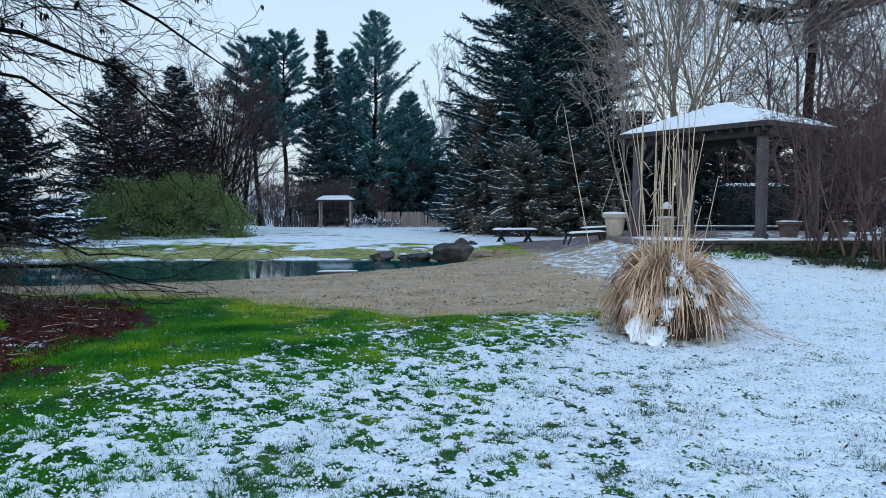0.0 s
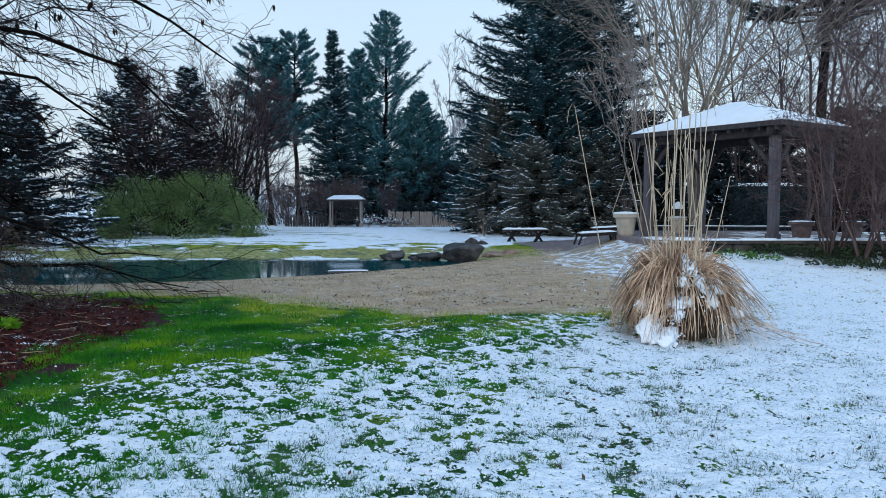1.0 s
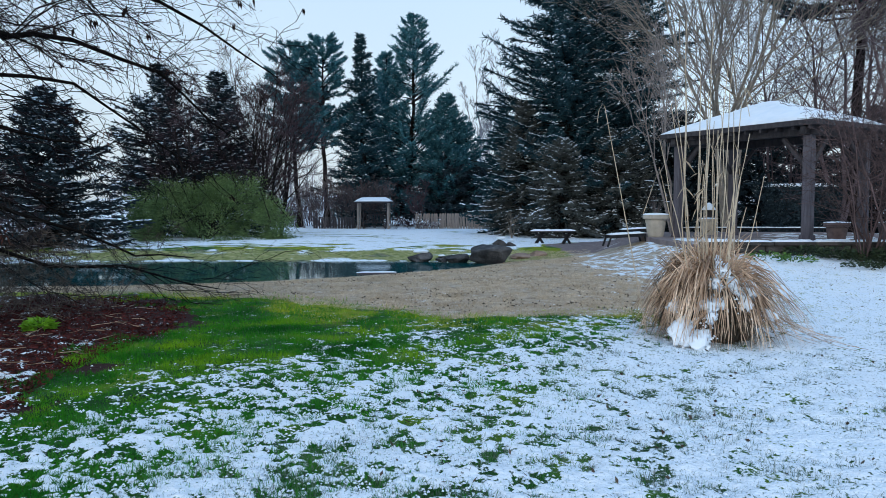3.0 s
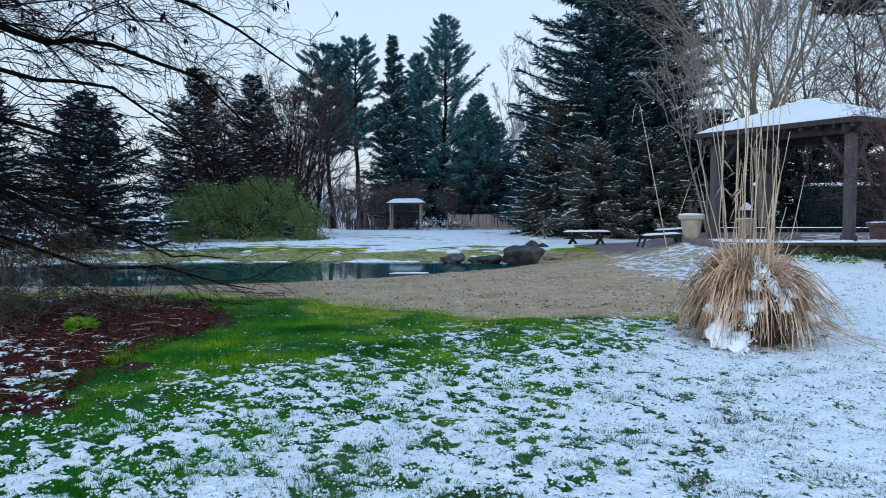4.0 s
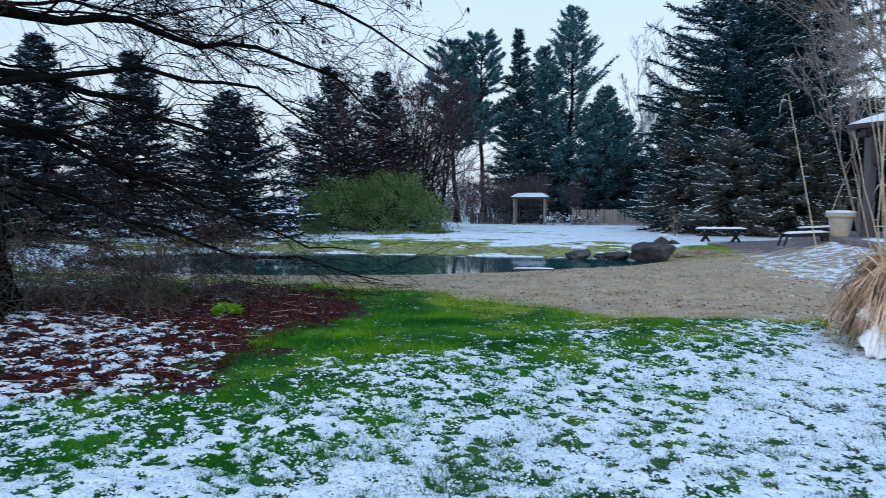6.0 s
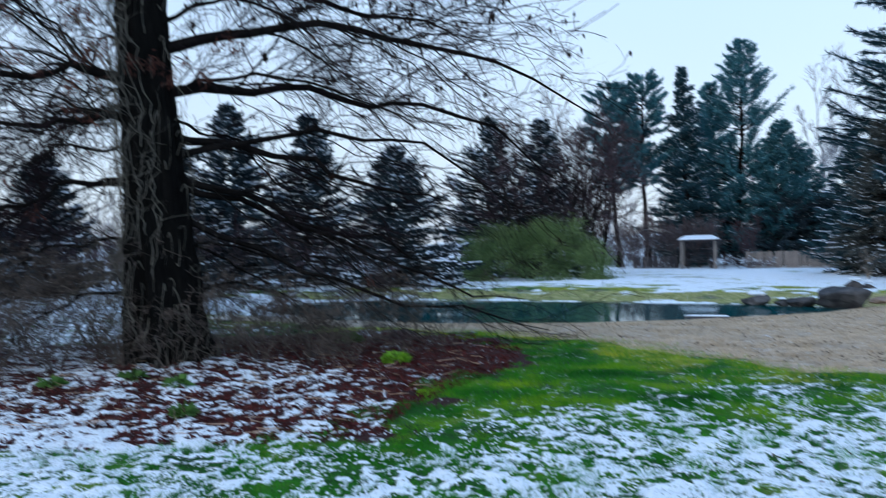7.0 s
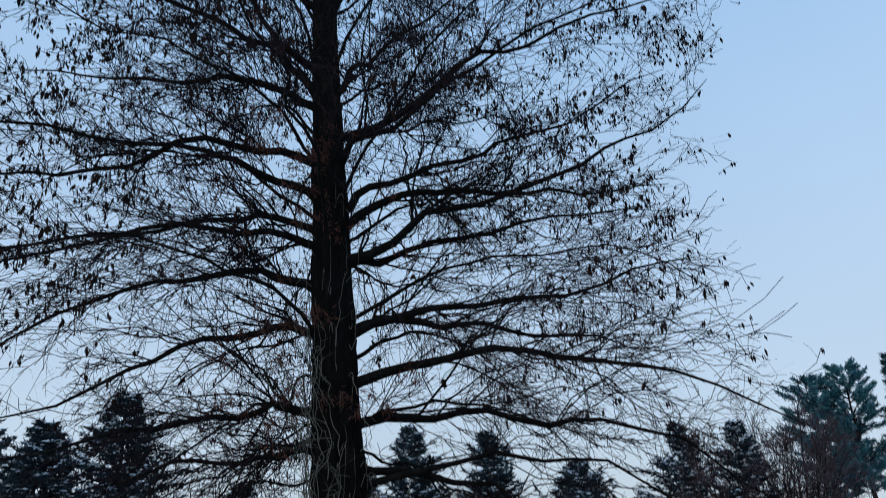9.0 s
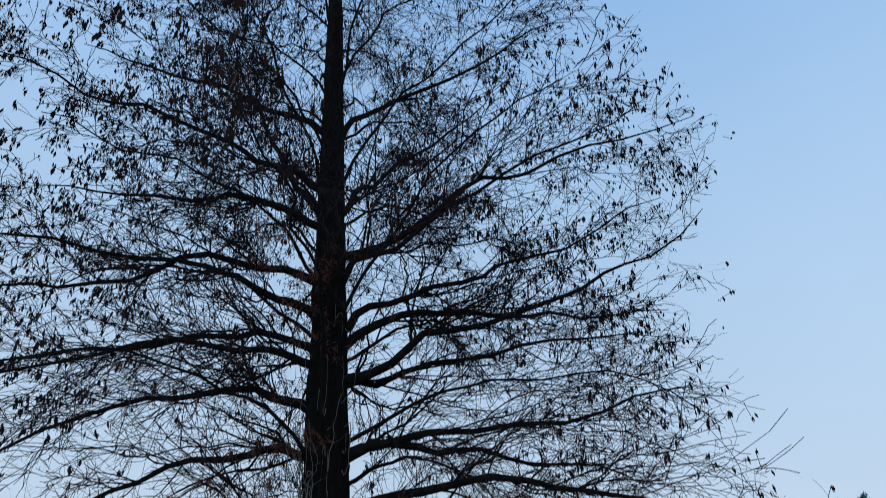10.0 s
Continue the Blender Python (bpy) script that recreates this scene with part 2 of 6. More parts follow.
M_YEW = mat("drooping_hemlock", [(0.3, (0.036, 0.044, 0.043)), (0.7, (0.108, 0.118, 0.110))], 0.8, 0.8, 0, 20, vary=0.25, spec=0.06)
M_CONBARK = mat("conifer_bark", [(0.3, (0.0098, 0.0084, 0.0084)), (0.7, (0.028, 0.0231, 0.0217))], 6, 0.95, 0.5, 30, spec=0.06)
M_GREYBARK = mat("grey_bark", [(0.3, (0.075, 0.065, 0.066)), (0.7, (0.18, 0.157, 0.155))], 4, 0.9, 0.4, 30, spec=0.06)
M_PALEBARK = mat("pale_bark", [(0.3, (0.14, 0.122, 0.102)), (0.7, (0.30, 0.26, 0.22))], 4, 0.9, 0.4, 30)
M_PALETWIG = mat("pale_twigs", [(0.3, (0.16, 0.14, 0.135)), (0.7, (0.30, 0.265, 0.25))], 4, 0.9, 0, 30, vary=0.2, spec=0.06)
M_ALDER = mat("purplish_twigs", [(0.3, (0.075, 0.058, 0.066)), (0.7, (0.155, 0.12, 0.13))], 2, 0.9, 0, 30, vary=0.2, spec=0.06)
M_REDTWIG = mat("reddish_twigs", [(0.3, (0.048, 0.035, 0.042)), (0.7, (0.11, 0.080, 0.090))], 2, 0.9, 0, 30, vary=0.2, spec=0.06)
# pale blue-grey paints the haze of distance onto the far wood
M_HAZETWIG = mat("hazed_far_wood", [(0.3, (0.16, 0.17, 0.20)), (0.7, (0.28, 0.28, 0.31))], 0.4, 0.95, 0, 10)
M_BUSH = mat("evergreen_leaf", [(0.25, (0.05, 0.095, 0.03)), (0.55, (0.155, 0.235, 0.08)), (0.8, (0.32, 0.40, 0.17))], 1.2, 0.5, 0, 20, vary=0.3, thin=0.25)
M_SNOW = mat("snow", [(0.3, (0.76, 0.84, 0.92)), (0.7, (0.85, 0.90, 0.95))], 4, 0.75, 0.5, 30, vary=0.02, dist=0.01)
M_STRAW = mat("straw", [(0.28, (0.07, 0.040, 0.028)), (0.5, (0.34, 0.23, 0.155)), (0.72, (0.68, 0.53, 0.40))], 3, 0.7, 0, 30, vary=0.38, thin=0.15)
M_STALK = mat("dry_stalk", [(0.3, (0.40, 0.32, 0.23)), (0.7, (0.60, 0.50, 0.38))], 2, 0.6, 0, 30, vary=0.15)
M_GRASS = mat("grass_blade", [(0.36, (0.010, 0.090, 0.008)), (0.5, (0.034, 0.190, 0.012)), (0.66, (0.19, 0.35, 0.012))], 0.9, 0.6, 0, 9, vary=0.3, thin=0.3, spec=0.1)
M_MOSSGRASS = mat("yellowing_grass", [(0.3, (0.10, 0.19, 0.008)), (0.7, (0.38, 0.40, 0.022))], 1.2, 0.6, 0, 9, vary=0.25, thin=0.3, spec=0.1)
M_FROSTGRASS = mat("frosted_grass", [(0.3, (0.075, 0.125, 0.09)), (0.7, (0.19, 0.26, 0.20))], 1.5, 0.6, 0, 9, vary=0.3, thin=0.2, spec=0.1)
M_WETGRASS = mat("snow_wet_grass", [(0.3, (0.008, 0.10, 0.010)), (0.7, (0.05, 0.24, 0.022))], 1.5, 0.6, 0, 9, vary=0.3, thin=0.2, spec=0.1)
M_CLAY = mat("clay_pot", [(0.3, (0.085, 0.062, 0.062)), (0.7, (0.17, 0.125, 0.12))], 4, 0.85, 0.3, 30)
M_DRYGRASS = mat("dormant_grass", [(0.3, (0.33, 0.26, 0.18)), (0.7, (0.56, 0.47, 0.36))], 1.5, 0.8, 0, 9, vary=0.25, thin=0.15)
M_MULCH = mat("bark_mulch", [(0.3, (0.016, 0.006, 0.006)), (0.7, (0.088, 0.024, 0.022))], 4, 0.9, 0, 30, vary=0.35, spec=0.06)
M_WOOD = mat("weathered_wood", [(0.3, (0.06, 0.056, 0.068)), (0.7, (0.125, 0.116, 0.136))], 3, 0.85, 0.4, 30, stretch=(6, 6, 0.7))
M_DARKWOOD = mat("dark_timber", [(0.3, (0.03, 0.028, 0.033)), (0.7, (0.065, 0.06, 0.066))], 3, 0.85, 0.4, 30, stretch=(4, 4, 1))
M_STONE = mat("boulder_stone", [(0.3, (0.022, 0.024, 0.029)), (0.5, (0.058, 0.060, 0.066)), (0.75, (0.14, 0.138, 0.14))], 2.5, 0.85, 0.8, 14, dist=0.05)
M_TANSTONE = mat("tan_stone", [(0.3, (0.20, 0.135, 0.105)), (0.7, (0.40, 0.29, 0.235))], 3, 0.85, 0.7, 16, dist=0.04)
M_WALL = mat("wall_stone", [(0.3, (0.03, 0.029, 0.03)), (0.7, (0.085, 0.078, 0.075))], 4, 0.9, 0.7, 20)
M_PLANTER = mat("weathered_terracotta", [(0.3, (0.36, 0.33, 0.28)), (0.7, (0.52, 0.47, 0.40))], 4, 0.8, 0.3, 30)
M_SOIL = mat("soil", [(0.3, (0.03, 0.022, 0.016)), (0.7, (0.07, 0.05, 0.035))], 8, 0.95, 0.5, 30)
M_METAL = mat("dark_metal", [(0.3, (0.018, 0.019, 0.022)), (0.7, (0.035, 0.036, 0.04))], 6, 0.45, 0.1, 30, metal=0.6)
M_PAVING = mat("patio_paving", [(0.3, (0.17, 0.14, 0.145)), (0.7, (0.27, 0.225, 0.22))], 3, 0.85, 0.4, 20)

# ---- the ground: lawn, snow, beach, mulch bed, pond basin, in one sheet ----
POND = [(1.0, 24.6), (-0.2, 22.3), (-1.4, 21.1), (-3.5, 19.1), (-5.7, 17.7), (-9, 16.6), (-13, 16.6), (-17, 18.5), (-18.5, 21.5), (-16, 24.2), (-11, 24.9), (-6, 25.0), (-2, 25.2)]
BARE = [(-3.9, 5.6), (-2.7, 7.1), (-1.77, 8.0), (-0.97, 9.2), (0.2, 9.9), (2.3, 10.9), (3.2, 13.9), (3.4, 18), (3.0, 22), (3.6, 26), (3.2, 29), (1.2, 27), (0.9, 25), (-5, 21), (-14, 20), (-14, 13), (-7, 12)]
MULCH = [(-4.1, 9.2), (-4.2, 7.9), (-4.15, 6.6), (-3.85, 5.5), (-4.4, 5.0), (-5.6, 4.3), (-7.5, 3.3), (-10, 3.0), (-12.5, 5), (-13, 8), (-11, 11), (-8, 12.6), (-6, 12.2), (-4.6, 10.8)]
PATIO = [(2.6, 30.5), (3.3, 25.5), (5.5, 23.2), (10.5, 26), (12, 32), (6, 34)]
WATER_Z = -0.3


def brown_line(x):
    return np.interp(x, [-14, -5.3, -3.2, -1.6, 0.1, 2, 4], [13.6, 13.0, 12.2, 11.3, 10.5, 10.9, 11.5])


def ground_height(x, y):
    x, y = np.asarray(x, float), np.asarray(y, float)
    d = sdf(POND, x, y)
    z = np.where(d > 0, WATER_Z * (1 - sstep(-0.8, 4.0, d)) * 1.02, WATER_Z * 0.98 - 0.6 * sstep(0, 2, -d))
    z = z + 0.6 * sstep(3.4, 6.0, x) * sstep(12, 20, y) * sstep(32, 26, y)
    z = z + 0.12 * np.exp(-((x + 8.8) ** 2 + (y - 7.4) ** 2) / 3.0)
    z = z + (vnoise(x, y, 3.1, 1) - 0.5) * 0.05 * sstep(0.3, 3, np.abs(d))
    far = sstep(70, 400, np.hypot(x, y))
    return z + far * (vnoise(x, y, 160, 2) - 0.3) * 14


def snow_cover(x, y):
    """How much of the ground is under snow, 0 to 1."""
    x0, y0 = x, y
    x = x + (vnoise(x0, y0, 1.3, 21) - 0.5) * 0.9 + (vnoise(x0, y0, 0.4, 22) - 0.5) * 0.4
    y = y + (vnoise(x0, y0, 1.3, 23) - 0.5) * 0.9 + (vnoise(x0, y0, 0.4, 24) - 0.5) * 0.4
    d = sdf(BARE, x, y)
    md = sdf(MULCH, x, y)
    pd = sdf(POND, x, y)
    right = sstep(-0.5, 3.2, x - 0.15 * (y - 6))
    c = 0.05 + 0.81 * sstep(-0.6, 3.0, d) + 0.19 * right * sstep(-0.3, 1.2, d)
    c = np.where(d < -0.9, 0.0, c)
    near_edge = sstep(0.2, 1.8, 6.6 - 0.35 * (-x - 4) - y)
    m = 0.34 + 0.45 * np.clip(near_edge, 0, 1) + 0.15 * sstep(-5.5, -8, x)
    m = m * sstep(-3.0, -4.6, x + 0.12 * (y - 6))
    m = m * (1 - 0.85 * sstep(7.0, 9.0, y))
    c = np.where(md < 0, m, c)
    c_far = np.where(pd < 3.0, np.interp(pd, [0, 0.12, 0.35, 2.3, 3.0], [0.85, 0.4, 0.2, 0.28, 0.62]), np.interp(pd, [3.0, 4.5, 9.0], [0.58, 0.74, 0.90]))
    c = np.where((y > 23) & (pd > 0) & (d > 0.3), c_far, c)
    c = np.where(y > 45, 0.95, c)
    c = np.where((x > 3.0) & (y > 17) & (y < 27) & (sdf(PATIO, x, y) > 0), 0.52 + 0.14 * sstep(5.0, 6.5, x), c)
    c = np.where(sdf(PATIO, x, y) < 0, 0.16, c)
    return c


def snow_mask(x, y):
    n = 0.12 * vnoise(x, y, 0.32, 3) + 0.23 * vnoise(x, y, 0.14, 4) + 0.37 * vnoise(x, y, 0.075, 5) + 0.28 * vnoise(x, y, 0.046, 7) + 0.10 * (vnoise(x, y, 0.9, 6) - 0.5)
    u = 1 / (1 + np.exp(-(n - 0.5) * 18.0))
    far = sstep(20, 26, np.hypot(x, y))
    streak = 0.35 * vnoise(x * 0.4, y, 0.6, 26) + 0.35 * vnoise(x, y, 0.4, 27) + 0.18 * vnoise(x, y, 2.5, 28) + 0.12 * vnoise(x, y, 0.2, 29)
    v = 1 / (1 + np.exp(-(streak - 0.5) * 9))
    return sstep(-0.20, 0.22, snow_cover(x, y) - (u * (1 - far) + v * far))


fine = np.linspace(-36, 72, 345)
coarse = np.linspace(72, 324, 60)[1:-1]
angs = np.radians(np.concatenate([fine, coarse]))
rads = np.concatenate([[0.6, 1.2, 1.8], 2.3 * (62 / 2.3) ** (np.arange(520) / 519.0), 62 * (3500 / 62) ** (np.arange(1, 40) / 39.0)])
GA, GR = np.meshgrid(angs, rads)
gx, gy = -np.sin(GA) * GR, np.cos(GA) * GR
gz = ground_height(gx, gy)
gs = snow_mask(gx, gy)
# off to the sides and behind, plain snow cover with the grain in the material
rough_part = (GR < 2.4) | (GA > radians(71.5)) | (GA < radians(-35.9))
gs = np.where(rough_part, 0.72 + 0.75 * (vnoise(gx, gy, 2.2, 30) - 0.5), gs)
gz = gz + gs * 0.014 * sstep(1, 2, GR) + (vnoise(gx, gy, 0.28, 10) - 0.5) * 0.030 * (~rough_part) * sstep(40, 15, GR) + ((vnoise(gx, gy, 0.10, 8) - 0.5) * 0.022 + (vnoise(gx, gy, 0.045, 9) - 0.5) * 0.020) * (~rough_part) * sstep(60, 20, GR) * (0.6 + 0.8 * gs)
na, nr = len(angs), len(rads)
idx = np.arange(nr * na).reshape(nr, na)
quads = np.stack([idx[:-1], np.roll(idx, -1, 1)[:-1], np.roll(idx, -1, 1)[1:], idx[1:]], -1).reshape(-1, 4)
V = np.concatenate([np.stack([gx.ravel(), gy.ravel(), gz.ravel()], 1), [[0, 0, 0]]])
fan = np.stack([np.full(na, nr * na), np.roll(idx[0], -1), idx[0]], 1)
gme = mesh_from("ground", V, [fan, quads])


def zone(me, name, values):
    at = me.attributes.new(name, "FLOAT", "POINT")
    at.data.foreach_set("value", np.concatenate([np.ravel(values), [0.5]]).astype(np.float32))


pond_d = sdf(POND, gx, gy)
wob = (vnoise(gx, gy, 0.8, 11) - 0.5) * 0.9 + (vnoise(gx, gy, 0.2, 12) - 0.5) * 0.4
zone(gme, "snow_zone", gs)
brown = sstep(-0.5, 0.45, gy + wob - brown_line(gx)) * (sdf(BARE, gx, gy) < 0.9) * (gy < 24.5)
shore = (gy > 23) * sstep(3.4, 2.2, pond_d + wob)
slope = sstep(3.0, 3.5, gx) * sstep(14, 17, gy) * sstep(29, 27, gy) * sstep(12, 9, gx)
zone(gme, "dry_zone", np.clip(brown + shore * 0.42 + slope, 0, 1))
zone(gme, "moss_zone", sstep(-2.3, -0.2, gy + wob * 1.6 - brown_line(gx)) * sstep(0.30, 0.62, vnoise(gx, gy, 1.4, 61) * 0.6 + vnoise(gx, gy, 0.5, 62) * 0.4 + 0.10))
zone(gme, "mulch_zone", sstep(0.35, -0.3, sdf(MULCH, gx, gy) + wob * 1.3))
zone(gme, "paved_zone", sstep(0.2, -0.2, sdf(PATIO, gx, gy) + wob * 0.4))
zone(gme, "wet_zone", sstep(0.15, -0.25, pond_d))


def ground_material():
    m = bpy.data.materials.new("winter_lawn")
    m.use_nodes = True
    n, l = m.node_tree.nodes, m.node_tree.links
    b = n["Principled BSDF"]
    b.inputs["Specular IOR Level"].default_value = 0.2
    tcn = n.new("ShaderNodeTexCoord")

    def nz(scale, detail=5):
        t = n.new("ShaderNodeTexNoise")
        t.inputs["Scale"].default_value, t.inputs["Detail"].default_value = scale, detail
        l.new(tcn.outputs["Object"], t.inputs["Vector"])
        return t

    def rp(src, stops):
        r = n.new("ShaderNodeValToRGB")
        while len(r.color_ramp.elements) < len(stops):
            r.color_ramp.elements.new(0.5)
        for e, (p, c) in zip(r.color_ramp.elements, stops):
            e.position, e.color = p, (*c, 1)
        l.new(src.outputs["Fac"], r.inputs["Fac"])
        return r

    def mix(fac, a, c):
        x = n.new("ShaderNodeMix")
        x.data_type = "RGBA"
        l.new(fac, x.inputs["Factor"])
        l.new(a, x.inputs["A"])
        l.new(c, x.inputs["B"])
        return x.outputs["Result"]

    def at(name):
        a = n.new("ShaderNodeAttribute")
        a.attribute_name = name
        return a.outputs["Fac"]

    def crisp(fac, src, amount, lo, hi):
        # breaks a soft zone edge up with fine noise
        sb, ml, ad, mp = n.new("ShaderNodeMath"), n.new("ShaderNodeMath"), n.new("ShaderNodeMath"), n.new("ShaderNodeMapRange")
        sb.operation, ml.operation = "SUBTRACT", "MULTIPLY"
        sb.inputs[1].default_value, ml.inputs[1].default_value = 0.5, amount
        l.new(src.outputs["Fac"], sb.inputs[0])
        l.new(sb.outputs[0], ml.inputs[0])
        l.new(ml.outputs[0], ad.inputs[0])
        l.new(fac, ad.inputs[1])
        mp.inputs["From Min"].default_value, mp.inputs["From Max"].default_value = lo, hi
        l.new(ad.outputs[0], mp.inputs["Value"])
        return mp.outputs[0]

    gran, mid, fin = nz(34.0, 4), nz(5.0), nz(60.0, 6)
    lush = nz(1.3, 6)
    green = rp(lush, [(0.36, (0.004, 0.036, 0.005)), (0.52, (0.015, 0.092, 0.008)), (0.68, (0.12, 0.21, 0.009))])
    dry = rp(mid, [(0.25, (0.19, 0.14, 0.095)), (0.5, (0.42, 0.345, 0.26)), (0.8, (0.55, 0.465, 0.37))])
    mulch = rp(fin, [(0.3, (0.010, 0.004, 0.004)), (0.6, (0.042, 0.013, 0.012)), (0.8, (0.10, 0.034, 0.028))])
    paved = rp(mid, [(0.3, (0.15, 0.12, 0.125)), (0.7, (0.25, 0.205, 0.20))])
    mud = rp(mid, [(0.3, (0.012, 0.022, 0.022)), (0.7, (0.03, 0.045, 0.04))])
    snow = rp(mid, [(0.3, (0.78, 0.86, 0.94)), (0.7, (0.86, 0.91, 0.96))])
    moss = rp(mid, [(0.3, (0.08, 0.14, 0.008)), (0.7, (0.30, 0.33, 0.02))])
    green = mix(crisp(at("moss_zone"), fin, 0.6, 0.25, 0.75), green.outputs[0], moss.outputs[0])
    col = mix(crisp(at("dry_zone"), mid, 0.5, 0.25, 0.75), green, dry.outputs[0])
    col = mix(crisp(at("mulch_zone"), fin, 0.6, 0.3, 0.7), col, mulch.outputs[0])
    col = mix(crisp(at("paved_zone"), mid, 0.3, 0.3, 0.7), col, paved.outputs[0])
    col = mix(at("wet_zone"), col, mud.outputs[0])
    col = mix(crisp(at("snow_zone"), gran, 2.8, 0.48, 0.72), col, snow.outputs[0])
    l.new(col, b.inputs["Base Color"])
    b.inputs["Roughness"].default_value = 0.85
    bp = n.new("ShaderNodeBump")
    bp.inputs["Strength"].default_value, bp.inputs["Distance"].default_value = 0.8, 0.03
    l.new(gran.outputs["Fac"], bp.inputs["Height"])
    l.new(bp.outputs[0], b.inputs["Normal"])
    return m


shade(gme, ground_material(), True)
tagged(new("ground", gme), "lawn half covered by thin patchy snow, with dormant tan grass", "lawn", kind="structure")


def gh(x, y):
    return float(ground_height(np.array([x]), np.array([y]))[0])


# the pond
def water_material():
    m = bpy.data.materials.new("pond_water")
    m.use_nodes = True
    n, l = m.node_tree.nodes, m.node_tree.links
    b = n["Principled BSDF"]
    b.inputs["Base Color"].default_value = (0.003, 0.07, 0.075, 1)
    b.inputs["Roughness"].default_value, b.inputs["IOR"].default_value = 0.05, 1.33
    t, w = n.new("ShaderNodeTexCoord"), n.new("ShaderNodeTexNoise")
    w.inputs["Scale"].default_value, w.inputs["Detail"].default_value = 2.2, 3
    l.new(t.outputs["Object"], w.inputs["Vector"])
    bp = n.new("ShaderNodeBump")
    bp.inputs["Strength"].default_value, bp.inputs["Distance"].default_value = 0.05, 0.02
    l.new(w.outputs["Fac"], bp.inputs["Height"])
    l.new(bp.outputs[0], b.inputs["Normal"])
    return m


bm = bmesh.new()
bm.faces.new([bm.verts.new((x, y, WATER_Z)) for x, y in ((-22, 14), (3, 14), (3, 28), (-22, 28))])
wme = bpy.data.meshes.new("water")
bm.to_mesh(wme)
bm.free()
shade(wme, water_material())
tagged(new("water", wme), "still dark teal pond water mirroring the trees", "pond", kind="structure")

# grass blades standing out of the thin snow, the dormant turf and the mulch chips
rng = np.random.default_rng(11)


def scatter(n, r0, r1, a0, a1):
    r = r0 * (r1 / r0) ** rng.random(n)
    a = np.radians(rng.uniform(a0, a1, n))
    return -np.sin(a) * r, np.cos(a) * r, r


def up_dirs(n, lean):
    d = rng.normal(size=(n, 3)) * lean
    d[:, 2] = 1
    return d


x, y, r = scatter(560000, 2.6, 14.5, -34, 62)
keep = (sdf(MULCH, x, y) + ((vnoise(x, y, 0.8, 11) - 0.5) * 0.9 + (vnoise(x, y, 0.2, 12) - 0.5) * 0.4) * 1.3 > -0.1) & (y + (vnoise(x, y, 0.8, 11) - 0.5) * 0.9 < brown_line(x) + 0.5 - 2.6 * rng.random(len(x)) ** 1.5) & (rng.random(len(x)) < 0.10 + 0.32 * sstep(0.35, 0.7, vnoise(x, y, 0.28, 35)) + 0.70 * sstep(0.85, 0.25, snow_mask(x, y)))
x, y, r = x[keep], y[keep], r[keep]
n = len(x)
L = rng.uniform(0.018, 0.048, n) * (0.55 + 1.0 * vnoise(x, y, 0.35, 20)) * (1 + 0.4 * sstep(0.3, 0.0, snow_mask(x, y)) * sstep(6, 8.5, r))
wet = sstep(0.15, 0.6, snow_cover(x, y)) > rng.random(n)
frosted = wet & (snow_cover(x, y) > 0.72 + 0.25 * rng.random(n))
mossy = ~wet & (sstep(-1.7, -0.1, y + (vnoise(x, y, 0.8, 11) - 0.5) * 1.4 - brown_line(x)) * (0.35 + 0.9 * sstep(0.4, 0.65, vnoise(x, y, 0.9, 61))) > rng.random(n))
for pick, name, material, label in ((~wet & ~mossy, "lawn_grass", M_GRASS, "short vivid green lawn grass left bare of snow"), (mossy, "yellowing_grass", M_MOSSGRASS, "yellow-green mossy grass at the lawn's edge"), (wet & ~frosted, "snowy_grass", M_WETGRASS, "dull wet grass tips poking through thin snow"), (frosted, "frosted_grass", M_FROSTGRASS, "grey-green grass tips poking through deeper snow")):
    q = np.flatnonzero(pick)
    VB, FB = tri_blades(np.stack([x[q], y[q], ground_height(x[q], y[q]) - 0.004], 1), up_dirs(len(q), 0.45), L[q], (0.0016 + 0.0003 * r[q]) * (0.7 if name == "frosted_grass" else 1.0), rng)
    tagged(new(name, shade(mesh_from(name, VB, [FB]), material)), label, "grass", kind="stuff")

# crumbs of snow caught on the grass tips, thickest where the cover breaks up
def crumbs(base, size, rise, rng):
    """Small uneven domes of snow: a ring of five points and a top each."""
    n = len(base)
    a = np.arange(5) * 2 * np.pi / 5 + rng.uniform(0, 6.28, (n, 1))
    k = size[:, None] * rng.uniform(0.55, 1.25, (n, 5))
    ring = base[:, None] + np.stack([np.cos(a) * k, np.sin(a) * k, -0.35 * rise[:, None] * rng.uniform(0.3, 1.0, (n, 5))], -1)
    top = base + np.stack([rng.normal(0, 0.2, n) * size, rng.normal(0, 0.2, n) * size, rise], -1)
    VV = np.concatenate([ring, top[:, None]], 1).reshape(-1, 3)
    i = np.arange(n)[:, None] * 6
    return VV, np.concatenate([i + np.array([[j, (j + 1) % 5, 5]]) for j in range(5)])


x, y, r = scatter(190000, 2.7, 14.0, -34, 64)
cover = snow_cover(x, y)
patch = vnoise(x, y, 0.22, 33) * 0.5 + vnoise(x, y, 0.09, 34) * 0.5
keep = (rng.random(len(x)) < (0.05 + 0.30 * sstep(0.05, 0.4, cover)) * (cover > 0.02) * (1 - 0.7 * sstep(0.75, 0.95, cover))) & (patch > 0.60 - 0.22 * cover) & (y < brown_line(x) + 0.6) & (sdf(MULCH, x, y) > 0.1)
x, y, r, cover = x[keep], y[keep], r[keep], cover[keep]
n = len(x)
size = rng.uniform(0.005, 0.016, n) * (0.75 + 0.045 * r)
VB, FB = crumbs(np.stack([x, y, ground_height(x, y) + 0.004 + rng.uniform(0.0, 0.022, n)], 1), size, size * rng.uniform(0.4, 0.8, n), rng)
